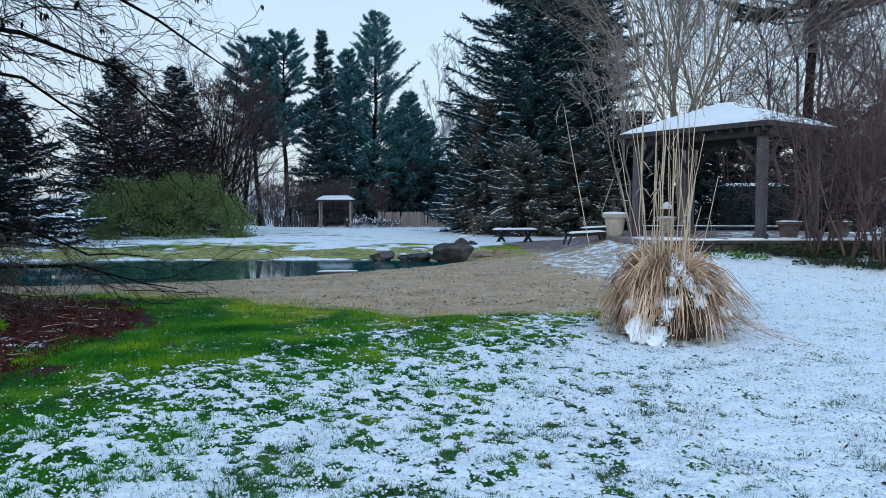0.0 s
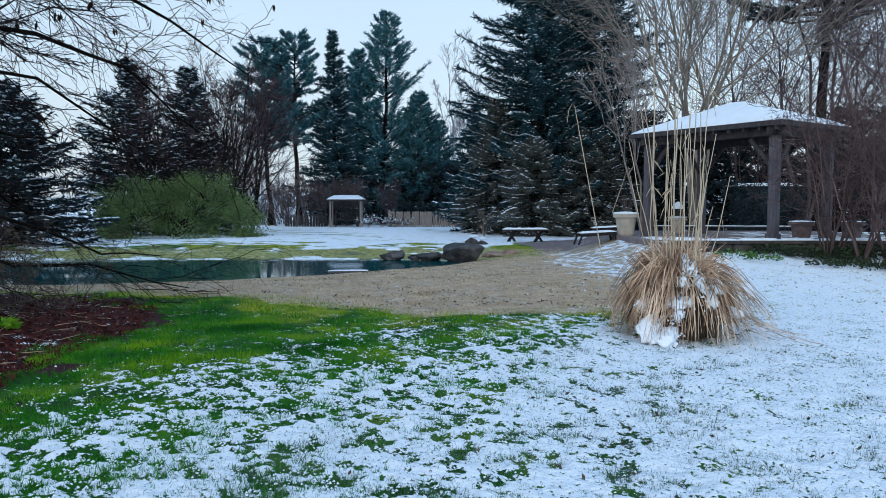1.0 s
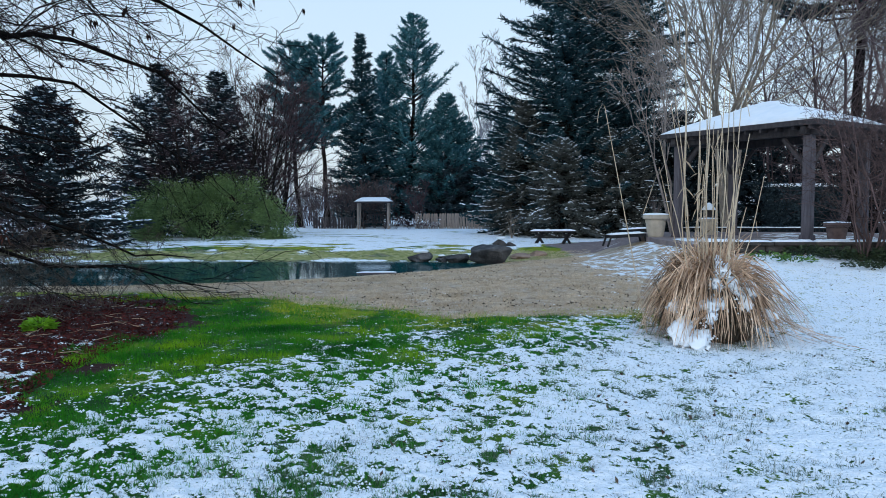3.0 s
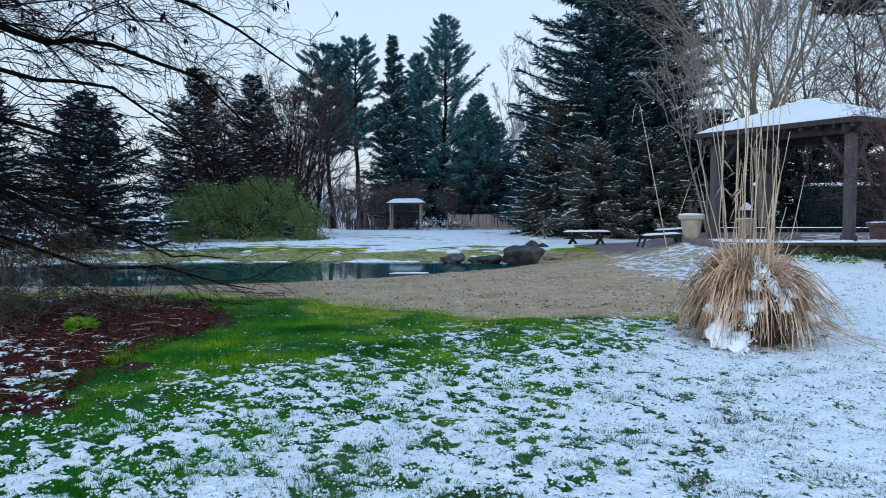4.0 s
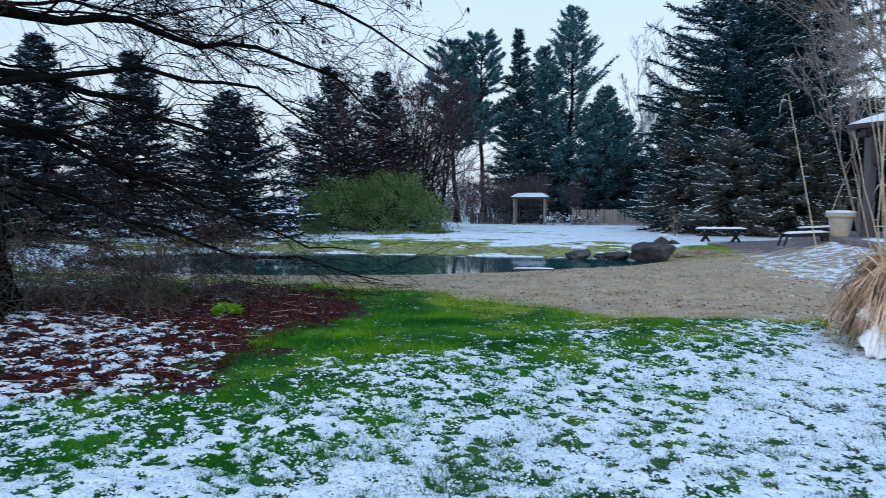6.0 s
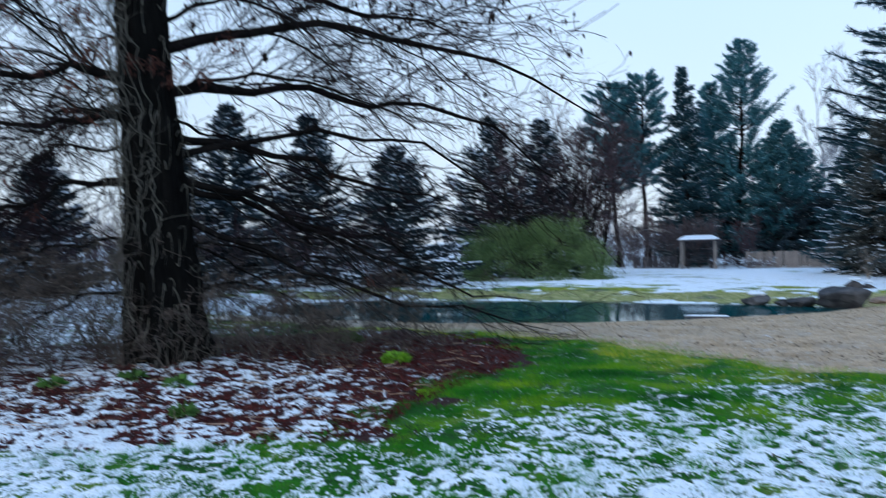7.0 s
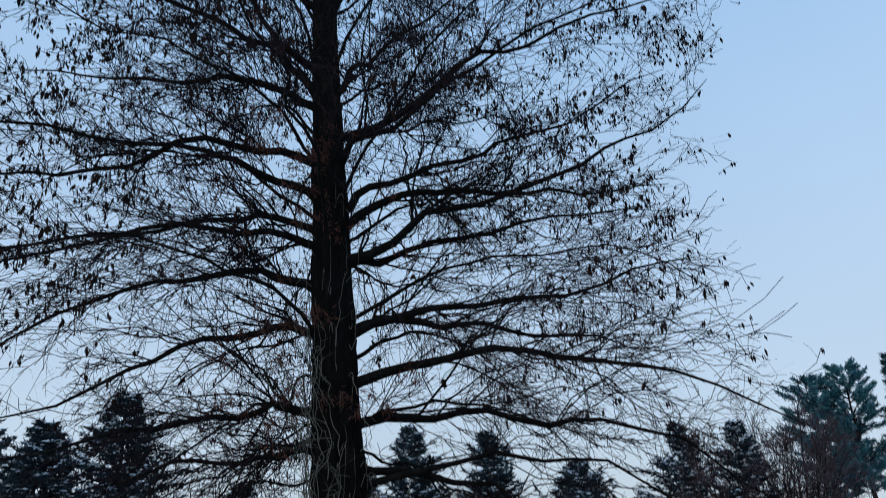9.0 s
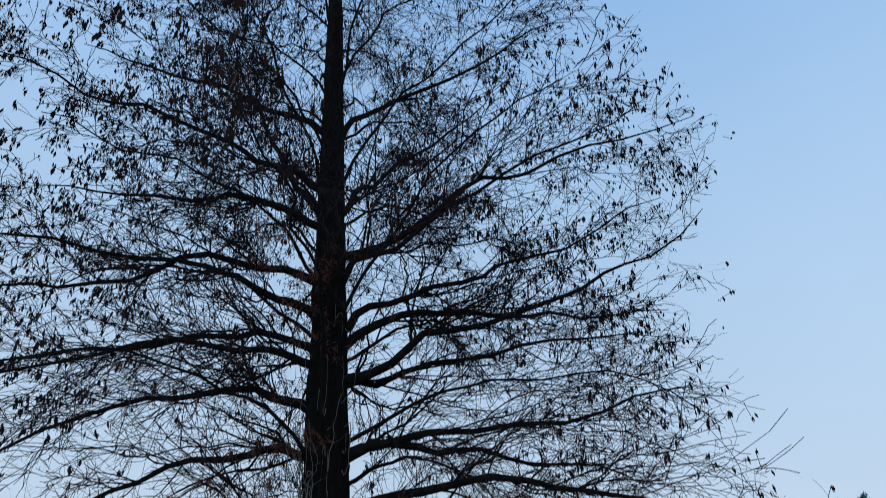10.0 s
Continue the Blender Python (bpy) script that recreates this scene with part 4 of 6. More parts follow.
# ---- conifers ----
def conifer(name, label, m, h, r, seed, needles=M_SPRUCE, levels=40, per=7, lowest=0.04, droop=0.25, up=0.0, gap=0.0, spray=(0.18, 0.5), dens=26, width=0.05, snow=0.10, inner=0.15, shape=0.85, lean=0.0, group="", dab=1.0):
    rng = np.random.default_rng(seed)
    tree = thing(name, m, label, "tree", group)
    dens, width, spray = dens * 1.6, width * 0.85, (spray[0] * 0.85, spray[1] * 0.9)
    k = 10
    z = np.linspace(0, h, k)
    sway = np.cumsum(rng.normal(size=(k, 2)) * 0.02 * h / k * 3, 0)
    TP = np.stack([sway[:, 0] + lean * (z / h) ** 1.3 * h, sway[:, 1], z], 1)
    TP[0] -= [0, 0, 0.2]
    TR = h * 0.014 * (1 - z / h) ** 0.85 + 0.015
    TR[0] *= 1.35
    piece("trunk", shade(mesh_from("trunk", *(lambda v, f: (v, [f]))(*tubes(TP[None], TR[None], 9))), M_CONBARK, True), tree)
    n = levels * per
    hz = lowest + (1 - lowest) * np.sort(((np.arange(n) // per) + rng.uniform(-0.35, 0.35, n)) / levels)
    hz = np.clip(hz, lowest, 0.995)
    if gap:
        keep = vnoise(hz * 40, hz * 0, 2.2, seed) > gap
        keep |= hz > 0.9
        hz = hz[keep]
        n = len(hz)
    ang = rng.uniform(0, 2 * np.pi, n)
    rel = (hz - lowest) / (1 - lowest)
    L = r * np.maximum((1 - rel) ** shape, 0.05) * np.minimum(1, 0.55 + rel * 4) * rng.uniform(0.62, 1.15, n) * (0.78 + 0.36 * vnoise(hz * levels * 0.3, ang * 1.3, 1.0, seed))
    base = np.stack([np.interp(hz * h, z, TP[:, i]) for i in range(3)], 1)
    d = np.stack([np.cos(ang), np.sin(ang), np.zeros(n)], 1)
    kk = 5
    q = np.linspace(0, 1, kk)[None, :, None]
    rise = (up + 0.35 * rel - droop * (1 - rel) + rng.normal(0, 0.08, n))[:, None, None]
    P = base[:, None] + d[:, None] * L[:, None, None] * q + UP * L[:, None, None] * (rise * q + 0.14 * (q ** 2.5))
    P = P + np.cumsum(rng.normal(size=P.shape) * 0.03, 1) * L[:, None, None]
    R = (0.012 + 0.012 * L)[:, None] * np.linspace(1, 0.25, kk)
    tagged(piece("branchwork", shade(mesh_from("branchwork", *(lambda v, f: (v, [f]))(*tubes(P, R, 3))), M_CONBARK), tree), kind="stuff")
    # needle sprays along each branch, fanning out and hanging
    cnt = np.maximum((dens * (0.35 + L / r)).astype(int), 5)
    who = np.repeat(np.arange(n), cnt)
    s = inner + (1 - inner) * rng.random(len(who)) ** 0.8
    t = s * (kk - 1)
    i0 = np.clip(t.astype(int), 0, kk - 2)
    f = (t - i0)[:, None]
    b = P[who, i0] * (1 - f) + P[who, i0 + 1] * f
    tan = unit(P[who, i0 + 1] - P[who, i0])
    side = unit(np.cross(tan, UP)) * rng.choice([-1, 1], len(who))[:, None]
    dd = tan * rng.uniform(0.3, 1.0, (len(who), 1)) + side * rng.uniform(0.1, 1.1, (len(who), 1)) + UP * (rng.normal(-0.18 * (droop > 0.1) + up * 0.8, 0.35, (len(who), 1)))
    ln = rng.uniform(*spray, len(who)) * (0.6 + 0.6 * (1 - s)) * (0.6 + 0.4 * L[who] / r)
    # every spray is a shoot with smaller shoots off it
    pile = Pile()
    pile.add(*tri_blades(b, dd, ln, ln * 0.0 + width, rng))
    for fr in (0.3, 0.7):
        bb = b + unit(dd) * (ln * fr)[:, None]
        d2 = unit(dd) + rng.normal(size=dd.shape) * 0.7
        pile.add(*tri_blades(bb, d2, ln * 0.6, ln * 0.0 + width * 0.75, rng))
    tagged(piece("needles", shade(pile.mesh("needles"), needles), tree, "dense needle sprays"), kind="stuff")
    if snow:
        pick = (rng.random(len(who)) < snow * 1.5) & (s > 0.35)
        bs = b[pick] + UP * 0.09
        ds = dd[pick] * [1, 1, 0.25]
        m_ = len(bs)
        side2 = unit(np.cross(unit(ds), UP)) * (width * rng.uniform(0.9, 2.8, (m_, 1)) * dab)
        l2 = (ln[pick] * rng.uniform(0.3, 0.8, m_))[:, None]
        e = unit(ds) * l2
        hump = UP * 0.035
        VV = np.stack([bs, bs + e * 0.5 + side2, bs + e, bs + e * 0.5 - side2, bs + e * 0.5 + hump], 1).reshape(-1, 3)
        ii = np.arange(m_)[:, None] * 5
        FF = np.concatenate([ii + np.array([[a, c, 4]]) for a, c in ((0, 1), (1, 2), (2, 3), (3, 0))])
        tagged(piece("snow", shade(mesh_from("snow", VV, [FF]), M_SNOW), tree, "dabs of snow on the boughs"), kind="stuff")
    return tree


def polar(az, dist):
    a = radians(az)
    return -math.sin(a) * dist, math.cos(a) * dist


def stand(az, dist, rz=0.0, s=1.0):
    x, y = polar(az, dist)
    return pose(x, y, gh(x, y), 0, 0, rz) @ Matrix.Scale(s, 4)


# the big spruces beyond the benches
LS = "tall dense blue-green spruce dusted with snow"
conifer("spruce", LS, stand(-7.2, 41), 21, 6.3, 21, levels=62, per=10, dens=62, inner=0.05, spray=(0.35, 0.85), width=0.042, droop=0.22, snow=0.2, lowest=0.02)
conifer("spruce", LS, stand(-11.0, 44), 23, 5.6, 22, levels=58, per=10, dens=62, inner=0.05, spray=(0.35, 0.85), width=0.042, droop=0.25, snow=0.13, lowest=0.03)
conifer("spruce", "young spruce with snow on its low boughs", stand(-1.6, 43), 7.5, 2.6, 23, levels=30, per=8, dens=26, spray=(0.25, 0.6), width=0.05, snow=0.2, lowest=0.02)
conifer("hemlock", "grey-green weeping hemlock dusted with snow", stand(-6.2, 37), 5.0, 2.6, 24, needles=M_YEW, levels=22, per=8, dens=34, spray=(0.25, 0.6), droop=0.6, snow=0.14, width=0.035, lowest=0.1, shape=0.55)
conifer("hemlock", "grey-green weeping hemlock dusted with snow", stand(-10.5, 38), 5.4, 2.9, 25, needles=M_YEW, levels=22, per=8, dens=34, spray=(0.25, 0.6), droop=0.6, snow=0.12, width=0.035, lowest=0.1, shape=0.55)
conifer("hemlock", "grey-green weeping hemlock dusted with snow", stand(-3.2, 40), 7.4, 2.6, 26, needles=M_YEW, levels=26, per=8, dens=34, spray=(0.25, 0.6), droop=0.5, snow=0.10, width=0.035, lowest=0.05, shape=0.7)
# pines and firs behind the little shelter
conifer("pine", "tall white pine with airy tiers of bluish needles", stand(5.7, 60), 17.2, 5.2, 31, needles=M_PINE, levels=40, per=8, lowest=0.05, droop=0.0, up=0.16, gap=0.2, dens=56, spray=(0.4, 0.95), width=0.042, inner=0.4, snow=0.06, shape=0.66)
conifer("fir", "slender dark fir dusted with snow", stand(9.3, 57), 15.0, 3.5, 32, needles=M_SPRUCE, levels=46, per=7, dens=42, spray=(0.35, 0.85), width=0.045, snow=0.10, droop=0.18)
conifer("pine", "white pine with dense bluish green needles", stand(7.4, 62), 14.6, 4.2, 33, needles=M_PINE, levels=36, per=8, lowest=0.05, droop=0.0, up=0.12, gap=0.08, dens=56, spray=(0.4, 0.9), width=0.045, inner=0.3, snow=0.08, shape=0.7)
conifer("pine", "white pine with dense bluish green needles", stand(3.0, 58), 10.5, 4.0, 34, needles=M_PINE, levels=28, per=8, lowest=0.04, droop=0.0, up=0.1, gap=0.08, dens=56, spray=(0.4, 0.9), width=0.045, inner=0.3, snow=0.06, shape=0.7)
conifer("pine", "white pine with dense bluish green needles", stand(1.2, 60), 8.5, 3.4, 35, needles=M_PINE, levels=20, per=7, lowest=0.1, droop=0.0, up=0.1, gap=0.2, dens=56, spray=(0.4, 0.9), width=0.045, inner=0.3, snow=0.05, shape=0.7)
conifer("spruce", "low dark spruce behind the fence", stand(2.6, 57), 5.2, 3.4, 36, needles=M_DARKFIR, levels=24, per=9, dens=34, spray=(0.3, 0.7), width=0.07, snow=0.02, lowest=0.02, shape=0.5)
conifer("spruce", "low dark spruce behind the fence", stand(-0.4, 58), 5.0, 3.4, 37, needles=M_DARKFIR, levels=24, per=9, dens=34, spray=(0.3, 0.7), width=0.07, snow=0.02, lowest=0.02, shape=0.5)
# two pines with bare stems and tufted heads
for az_, hh, sd, ln_ in ((12.0, 14.4, 41, 0.0), (14.2, 13.7, 42, 0.05)):
    conifer("pine", "tall pine with a bare stem and a tufted snowy head", stand(az_, 57), hh, 2.9, sd, needles=M_PINE, levels=20, per=7, lowest=0.42, droop=-0.05, up=0.20, gap=0.12, dens=80, spray=(0.35, 0.75), width=0.045, inner=0.45, snow=0.10, shape=0.35, lean=-ln_)
# the darker conifers along the far side of the pond and behind the redwood
for az_, dist, hh, rr_, sd in ((20.0, 43, 9.3, 3.9, 51), (24.2, 41, 9.1, 4.3, 52), (31.6, 33, 6.3, 4.0, 54), (38.5, 36, 8.4, 3.3, 55), (44.3, 34, 8.4, 3.2, 56), (48.5, 33, 6.5, 2.8, 57), (56.5, 35, 6.0, 2.8, 58), (65.5, 27, 8.0, 3.6, 59), (70.5, 25, 6.5, 3.2, 60), (75.5, 26, 8.2, 3.2, 61), (61.0, 34, 5.0, 2.6, 62)):
    conifer("spruce", "dark snow-dusted spruce beyond the pond", stand(az_, dist), hh, rr_, sd, needles=M_DARKFIR, levels=30, per=9, dens=24, spray=(0.32, 0.75), width=0.055, droop=0.2, snow=0.22, lowest=0.02, shape=0.74, dab=1.8)


# ---- leafless trees ----
def bare_tree(name, label, m, h, seed, stems=1, bark=M_GREYBARK, twig=M_REDTWIG, spread=0.18, levels=(9, 8, 7), angle=36, girth=0.016, lift=0.15, sag=0.0, first=0.25, min_r=0.006, group="", fork=0.0):
    rng = np.random.default_rng(seed)
    tree = thing(name, m, label, "tree" if h > 3.2 else "shrub", group)
    k = 9
    u = np.linspace(0, 1, k)[None, :, None]
    a = rng.uniform(0, 2 * np.pi, stems) if stems < 3 else np.arange(stems) * 2 * np.pi / stems + rng.normal(0, 0.25, stems)
    d = np.stack([np.cos(a), np.sin(a), 0 * a], 1)[:, None] * spread * rng.uniform(0.4, 1.2, (stems, 1, 1))
    hh = h * rng.uniform(0.78, 1.0, (stems, 1, 1))
    P = d * hh * (np.maximum(u - fork, 0) ** 0.85) + UP * hh * u + np.cumsum(rng.normal(size=(stems, k, 3)) * 0.012, 1) * h * (u > 0)
    P[:, 0, 2] -= 0.15
    R = h * girth / stems ** 0.4 * (1 - u[..., 0] * 0.93) * np.ones((stems, k))
    R[:, 0] *= 1.25
    for i in range(stems):
        piece("trunk" if h > 3.2 else "stem", shade(mesh_from("trunk", *(lambda v, f: (v, [f]))(*tubes(P[i:i + 1], R[i:i + 1], 7))), bark, True), tree)
    A, AR = grow(rng, P, R, levels[0], 0.48, angle, k=6, t0=first, t1=0.97, lift=lift, sag=sag, thin=0.55, wig=0.14, taper=0.75)
    B, BR = grow(rng, A, AR, levels[1], 0.5, angle, k=4, t0=0.15, lift=lift, sag=sag, thin=0.55, wig=0.16)
    pile = Pile()
    pile.add(*tubes(A, np.maximum(AR, min_r), 5 if h > 5.5 else 3))
    if h > 4:
        pile.add(*tubes(B, np.maximum(BR, min_r), 3))
    else:
        pile.add(*ribbons(B, np.maximum(BR, min_r) * 1.2, rng))
    tagged(piece("branchwork", shade(pile.mesh("branchwork"), bark, True), tree), kind="stuff")
    C, CR = grow(rng, B, BR, levels[2], 0.55, angle, k=3, t0=0.1, lift=lift, sag=sag, thin=0.6, wig=0.14)
    pile = Pile()
    pile.add(*ribbons(C, np.maximum(CR, min_r * 0.95), rng))
    tagged(piece("crown", shade(pile.mesh("crown"), twig), tree), kind="stuff")
    return tree


bare_tree("maple", "tall leafless many-stemmed tree with pale tan bark", stand(-18.3, 31), 19, 71, stems=8, bark=M_PALEBARK, twig=M_PALETWIG, spread=0.46, levels=(17, 9, 6), angle=34, girth=0.0105, lift=0.12, first=0.22, min_r=0.0085, fork=0.26)
bare_tree("birch", "leafless grey tree leaning among the evergreens", stand(-14.6, 27), 8.5, 72, stems=3, bark=M_PALETWIG, twig=M_PALETWIG, spread=0.35, levels=(9, 8, 5), angle=34, girth=0.009, lift=0.2, min_r=0.008)
bare_tree("birch", "leafless tree far behind the pines, painted pale grey for haze", stand(0.4, 75), 16.5, 73, stems=3, bark=M_HAZETWIG, twig=M_HAZETWIG, spread=0.2, levels=(9, 8, 6), angle=30, lift=0.3, min_r=0.014)
for az_, dist, hh, sd in ((17.4, 46, 11.2, 74), (15.6, 47, 9.5, 75), (19.0, 45, 9.4, 76), (21.6, 38.5, 8.6, 77), (16.6, 42, 8.2, 78), (18.4, 41, 9.0, 79), (22.6, 42, 7.8, 80)):
    bare_tree("hawthorn", "leafless reddish brown tree with dense twigs", stand(az_, dist), hh, sd, stems=2, bark=M_CONBARK, twig=M_REDTWIG, spread=0.2, levels=(13, 9, 8), angle=42, lift=0.1, min_r=0.010, first=0.12)
for az_, dist, hh, sd in ((-25.5, 34, 17, 81), (-30.0, 32, 17, 82), (-34, 36, 15, 83), (-22.0, 40, 14, 84), (-28, 44, 16, 85)):
    bare_tree("alder", "leafless purplish tree with fine dense twigs", stand(az_, dist), hh, sd, stems=3, bark=M_ALDER, twig=M_ALDER, spread=0.20, levels=(15, 10, 7), angle=46, girth=0.0085, lift=0.10, min_r=0.0075, first=0.1)

conifer("pine", "tall dark pine with a bare lower stem", stand(-26.9, 36), 19, 6.0, 86, needles=M_SPRUCE, levels=18, per=8, lowest=0.50, droop=0.0, up=0.08, gap=0.1, dens=46, spray=(0.3, 0.8), width=0.06, inner=0.3, snow=0.06, shape=0.4)
for az_, dist, hh, rr_, sd in ((-14.6, 40, 6.4, 3.0, 63), (-17.6, 41, 5.6, 2.8, 64), (-20.8, 41, 6.0, 2.9, 65), (-24.0, 42, 5.6, 3.0, 66), (-28.0, 38, 6.0, 3.0, 67), (-31.5, 36, 6.0, 3.0, 68)):
    conifer("yew", "dark rounded evergreen behind the pavilion", stand(az_, dist), hh, rr_, sd, needles=M_DARKFIR, levels=22, per=8, dens=24, spray=(0.35, 0.8), width=0.055, droop=0.1, snow=0.05, lowest=0.02, shape=0.5)

redtwigs = dict(bark=M_VIBURNUM, twig=M_VIBURNUM)
for x, y, hh, sd in ((9.1, 16.2, 4.2, 91), (9.8, 16.4, 4.6, 92), (10.5, 16.0, 4.4, 93), (9.5, 15.5, 3.2, 94), (11.3, 16.6, 4.6, 95), (10.9, 15.3, 4.2, 96), (12.4, 17.5, 4.8, 97), (8.5, 16.5, 3.5, 98), (8.9, 16.9, 4.0, 99)):
    bare_tree("viburnum", "tall leafless shrub with tangled reddish brown stems", pose(x, y, gh(x, y)), hh, sd, stems=6, spread=0.40, levels=(8, 6, 4), angle=50, girth=0.012, lift=0.10, first=0.12, min_r=0.0036, group="shrubs by the pavilion", **redtwigs)
# brush between the shelter and the bush
for i in range(9):
    az_ = 7.6 + i * 0.78
    bare_tree("brush", "leafless grey-brown brushwood at the wood's edge", stand(az_, 53 + (i % 3)), 3.1 + 0.5 * ((i * 7) % 4) / 3, 100 + i, stems=8, spread=0.28, levels=(7, 6, 4), girth=0.012, lift=0.2, min_r=0.008, bark=M_GREYBARK, twig=M_REDTWIG, group="brushwood")

# undergrowth round the foot of the redwood
rgu = np.random.default_rng(44)
spots = [(-7.7, 8.6), (-7.0, 9.4), (-8.2, 9.6), (-9.6, 8.6), (-10.3, 7.6), (-10.2, 6.6), (-9.5, 6.3), (-8.1, 7.0), (-6.4, 10.4), (-11.2, 6.4), (-11.6, 8.4), (-9.4, 10.6), (-7.4, 8.0), (-12.6, 7.2), (-10.8, 5.6), (-8.4, 8.4), (-7.9, 10.5), (-9.2, 9.3), (-6.5, 9.0), (-12.0, 6.2), (-9.9, 5.6), (-5.8, 10.9), (-10.6, 9.4), (-12.4, 9.2), (-8.8, 8.1), (-9.0, 6.8), (-13.4, 8.2), (-13.2, 6.4), (-10.6, 8.4), (-7.2, 10.9), (-11.6, 5.4), (-12.4, 5.2), (-6.9, 8.5)]
for i, (x, y) in enumerate(spots):
    hh = rgu.uniform(0.8, 1.45) + (0.75 if x < -9.4 else 0.0)
    bare_tree("undergrowth", "leafless brown undergrowth beside the redwood trunk", pose(x, y, gh(x, y)), hh, 130 + i, stems=7, spread=1.0, levels=(6, 5, 4), angle=56, girth=0.010, lift=0.02, sag=0.22, first=0.05, min_r=0.0032, bark=M_BRUSHSTEM, twig=M_BRUSHSTEM, group="undergrowth")
for i in range(12):
    az_ = 33 + i * 3.7
    bare_tree("brush", "leafless dark brushwood across the pond", stand(az_, 27 + (i * 5) % 4), 2.6 + 0.9 * ((i * 7) % 5) / 4, 160 + i, stems=6, spread=0.34, levels=(7, 5, 5), girth=0.011, lift=0.2, min_r=0.006, bark=M_CONBARK, twig=M_REDTWIG, group="brushwood")


# far woods closing the distance
def far_woods():
    rng = np.random.default_rng(5)
    n = 160
    az_ = rng.uniform(-50, 95, n)
    dist = rng.uniform(75, 130, n)
    x, y = -np.sin(np.radians(az_)) * dist, np.cos(np.radians(az_)) * dist
    h = rng.uniform(6, 13, n) * np.where(az_ > 25, 0.75, 1.0)
    k = 6
    u = np.linspace(0, 1, k)[None, :, None]
    P = np.stack([x, y, ground_height(x, y) - 0.5], 1)[:, None] + UP * h[:, None, None] * u + np.cumsum(rng.normal(size=(n, k, 3)) * 0.02, 1) * h[:, None, None]
    R = 0.14 * (1 - 0.9 * u[..., 0]) * np.ones((n, k))
    A, AR = grow(rng, P, R, 10, 0.35, 38, k=3, t0=0.2, lift=0.25, thin=0.5)
    B, BR = grow(rng, A, AR, 7, 0.5, 36, k=3, t0=0.2, lift=0.25, thin=0.5)
    pile = Pile()
    pile.add(*tubes(P, R, 4))
    pile.add(*tubes(A, np.maximum(AR, 0.03), 3))
    pile.add(*ribbons(B, np.maximum(BR, 0.024), rng))
    tagged(new("far_woods", shade(pile.mesh("far_woods"), M_HAZETWIG)), "leafless woods in the distance, haze painted as pale grey", "woods", kind="stuff")


far_woods()


# the thicket along the wood's edge
def thicket():
    rng = np.random.default_rng(6)
    n = 2800
    az_ = rng.uniform(-40, 84, n)
    az_ = np.where((az_ > 26) & (az_ < 30.5), az_ - 12, az_)
    dist = np.interp(az_, [-40, -6, 3, 14, 30, 84], [46, 50, 60, 60, 50, 36]) + rng.uniform(-1.5, 5, n)
    x, y = -np.sin(np.radians(az_)) * dist, np.cos(np.radians(az_)) * dist
    h = rng.uniform(1.6, 3.6, n) * (0.7 + 0.7 * vnoise(az_, az_ * 0, 5.0, 3))
    u = np.linspace(0, 1, 4)[None, :, None]
    d = rng.normal(size=(n, 1, 3)) * [0.28, 0.28, 0.0] + UP
    P = np.stack([x, y, ground_height(x, y) - 0.1], 1)[:, None] + d * h[:, None, None] * u + np.cumsum(rng.normal(size=(n, 4, 3)) * 0.05, 1) * h[:, None, None] * u
    R = np.broadcast_to(np.linspace(0.03, 0.014, 4), (n, 4))
    A, AR = grow(rng, P, R, 6, 0.45, 36, k=3, t0=0.1, lift=0.2, thin=0.7)
    pile = Pile()
    pile.add(*ribbons(P, R, rng))
    pile.add(*ribbons(A, np.maximum(AR, 0.014), rng))
    tagged(new("thicket", shade(pile.mesh("thicket"), M_REDTWIG)), "dense leafless purplish brown thicket along the lawn's edge", "thicket", kind="stuff")


thicket()


# the broad evergreen bush beyond the pond
def leafy_bush(name, label, m, rx, ry, rz, seed, leaf=M_BUSH, n=26000, size=(0.10, 0.22), stems=26):
    rng = np.random.default_rng(seed)
    bush = thing(name, m, label, "bush")
    a = rng.uniform(0, 2 * np.pi, stems)
    k = 6
    u = np.linspace(0, 1, k)[None, :, None]
    d = np.stack([np.cos(a) * rx * 0.75, np.sin(a) * ry * 0.75, 0 * a], 1)[:, None] * rng.uniform(0.2, 1, (stems, 1, 1))
    P = d * u + UP * rz * rng.uniform(0.55, 0.9, (stems, 1, 1)) * u ** 0.8 - UP * 0.05
    for i in range(stems):
        piece("stem", shade(mesh_from("stem", *(lambda v, f: (v, [f]))(*tubes(P[i:i + 1], np.linspace(0.035, 0.01, k)[None], 5))), M_CONBARK), bush)
    # clumps on an uneven dome, each with its own sprays of leaves
    c = 300
    th, ph = rng.uniform(0, 2 * np.pi, c), np.arccos(rng.uniform(-0.05, 1, c))
    rad = 0.62 + 0.50 * vnoise(th * 1.9, ph * 2.3, 0.8, seed) + 0.10 * vnoise(th * 5, ph * 5, 0.8, seed + 1) - 0.05
    cc = np.stack([np.cos(th) * np.sin(ph) * rx * rad, np.sin(th) * np.sin(ph) * ry * rad, np.cos(ph) * rz * rad + 0.05], 1)
    who = rng.integers(0, c, n)
    b = cc[who] + rng.normal(size=(n, 3)) * [0.27, 0.27, 0.20]
    b[:, 2] = np.maximum(b[:, 2], 0.05)
    dd = unit(cc[who]) + rng.normal(size=(n, 3)) * 0.6 + UP * 0.15
    s = rng.uniform(*size, n)
    VB, FB = blades(b, dd, s, s * 0.17, rng, bend=0.15)
    tagged(piece("foliage", shade(mesh_from("foliage", VB, [FB]), leaf), bush), kind="stuff")
    return bush


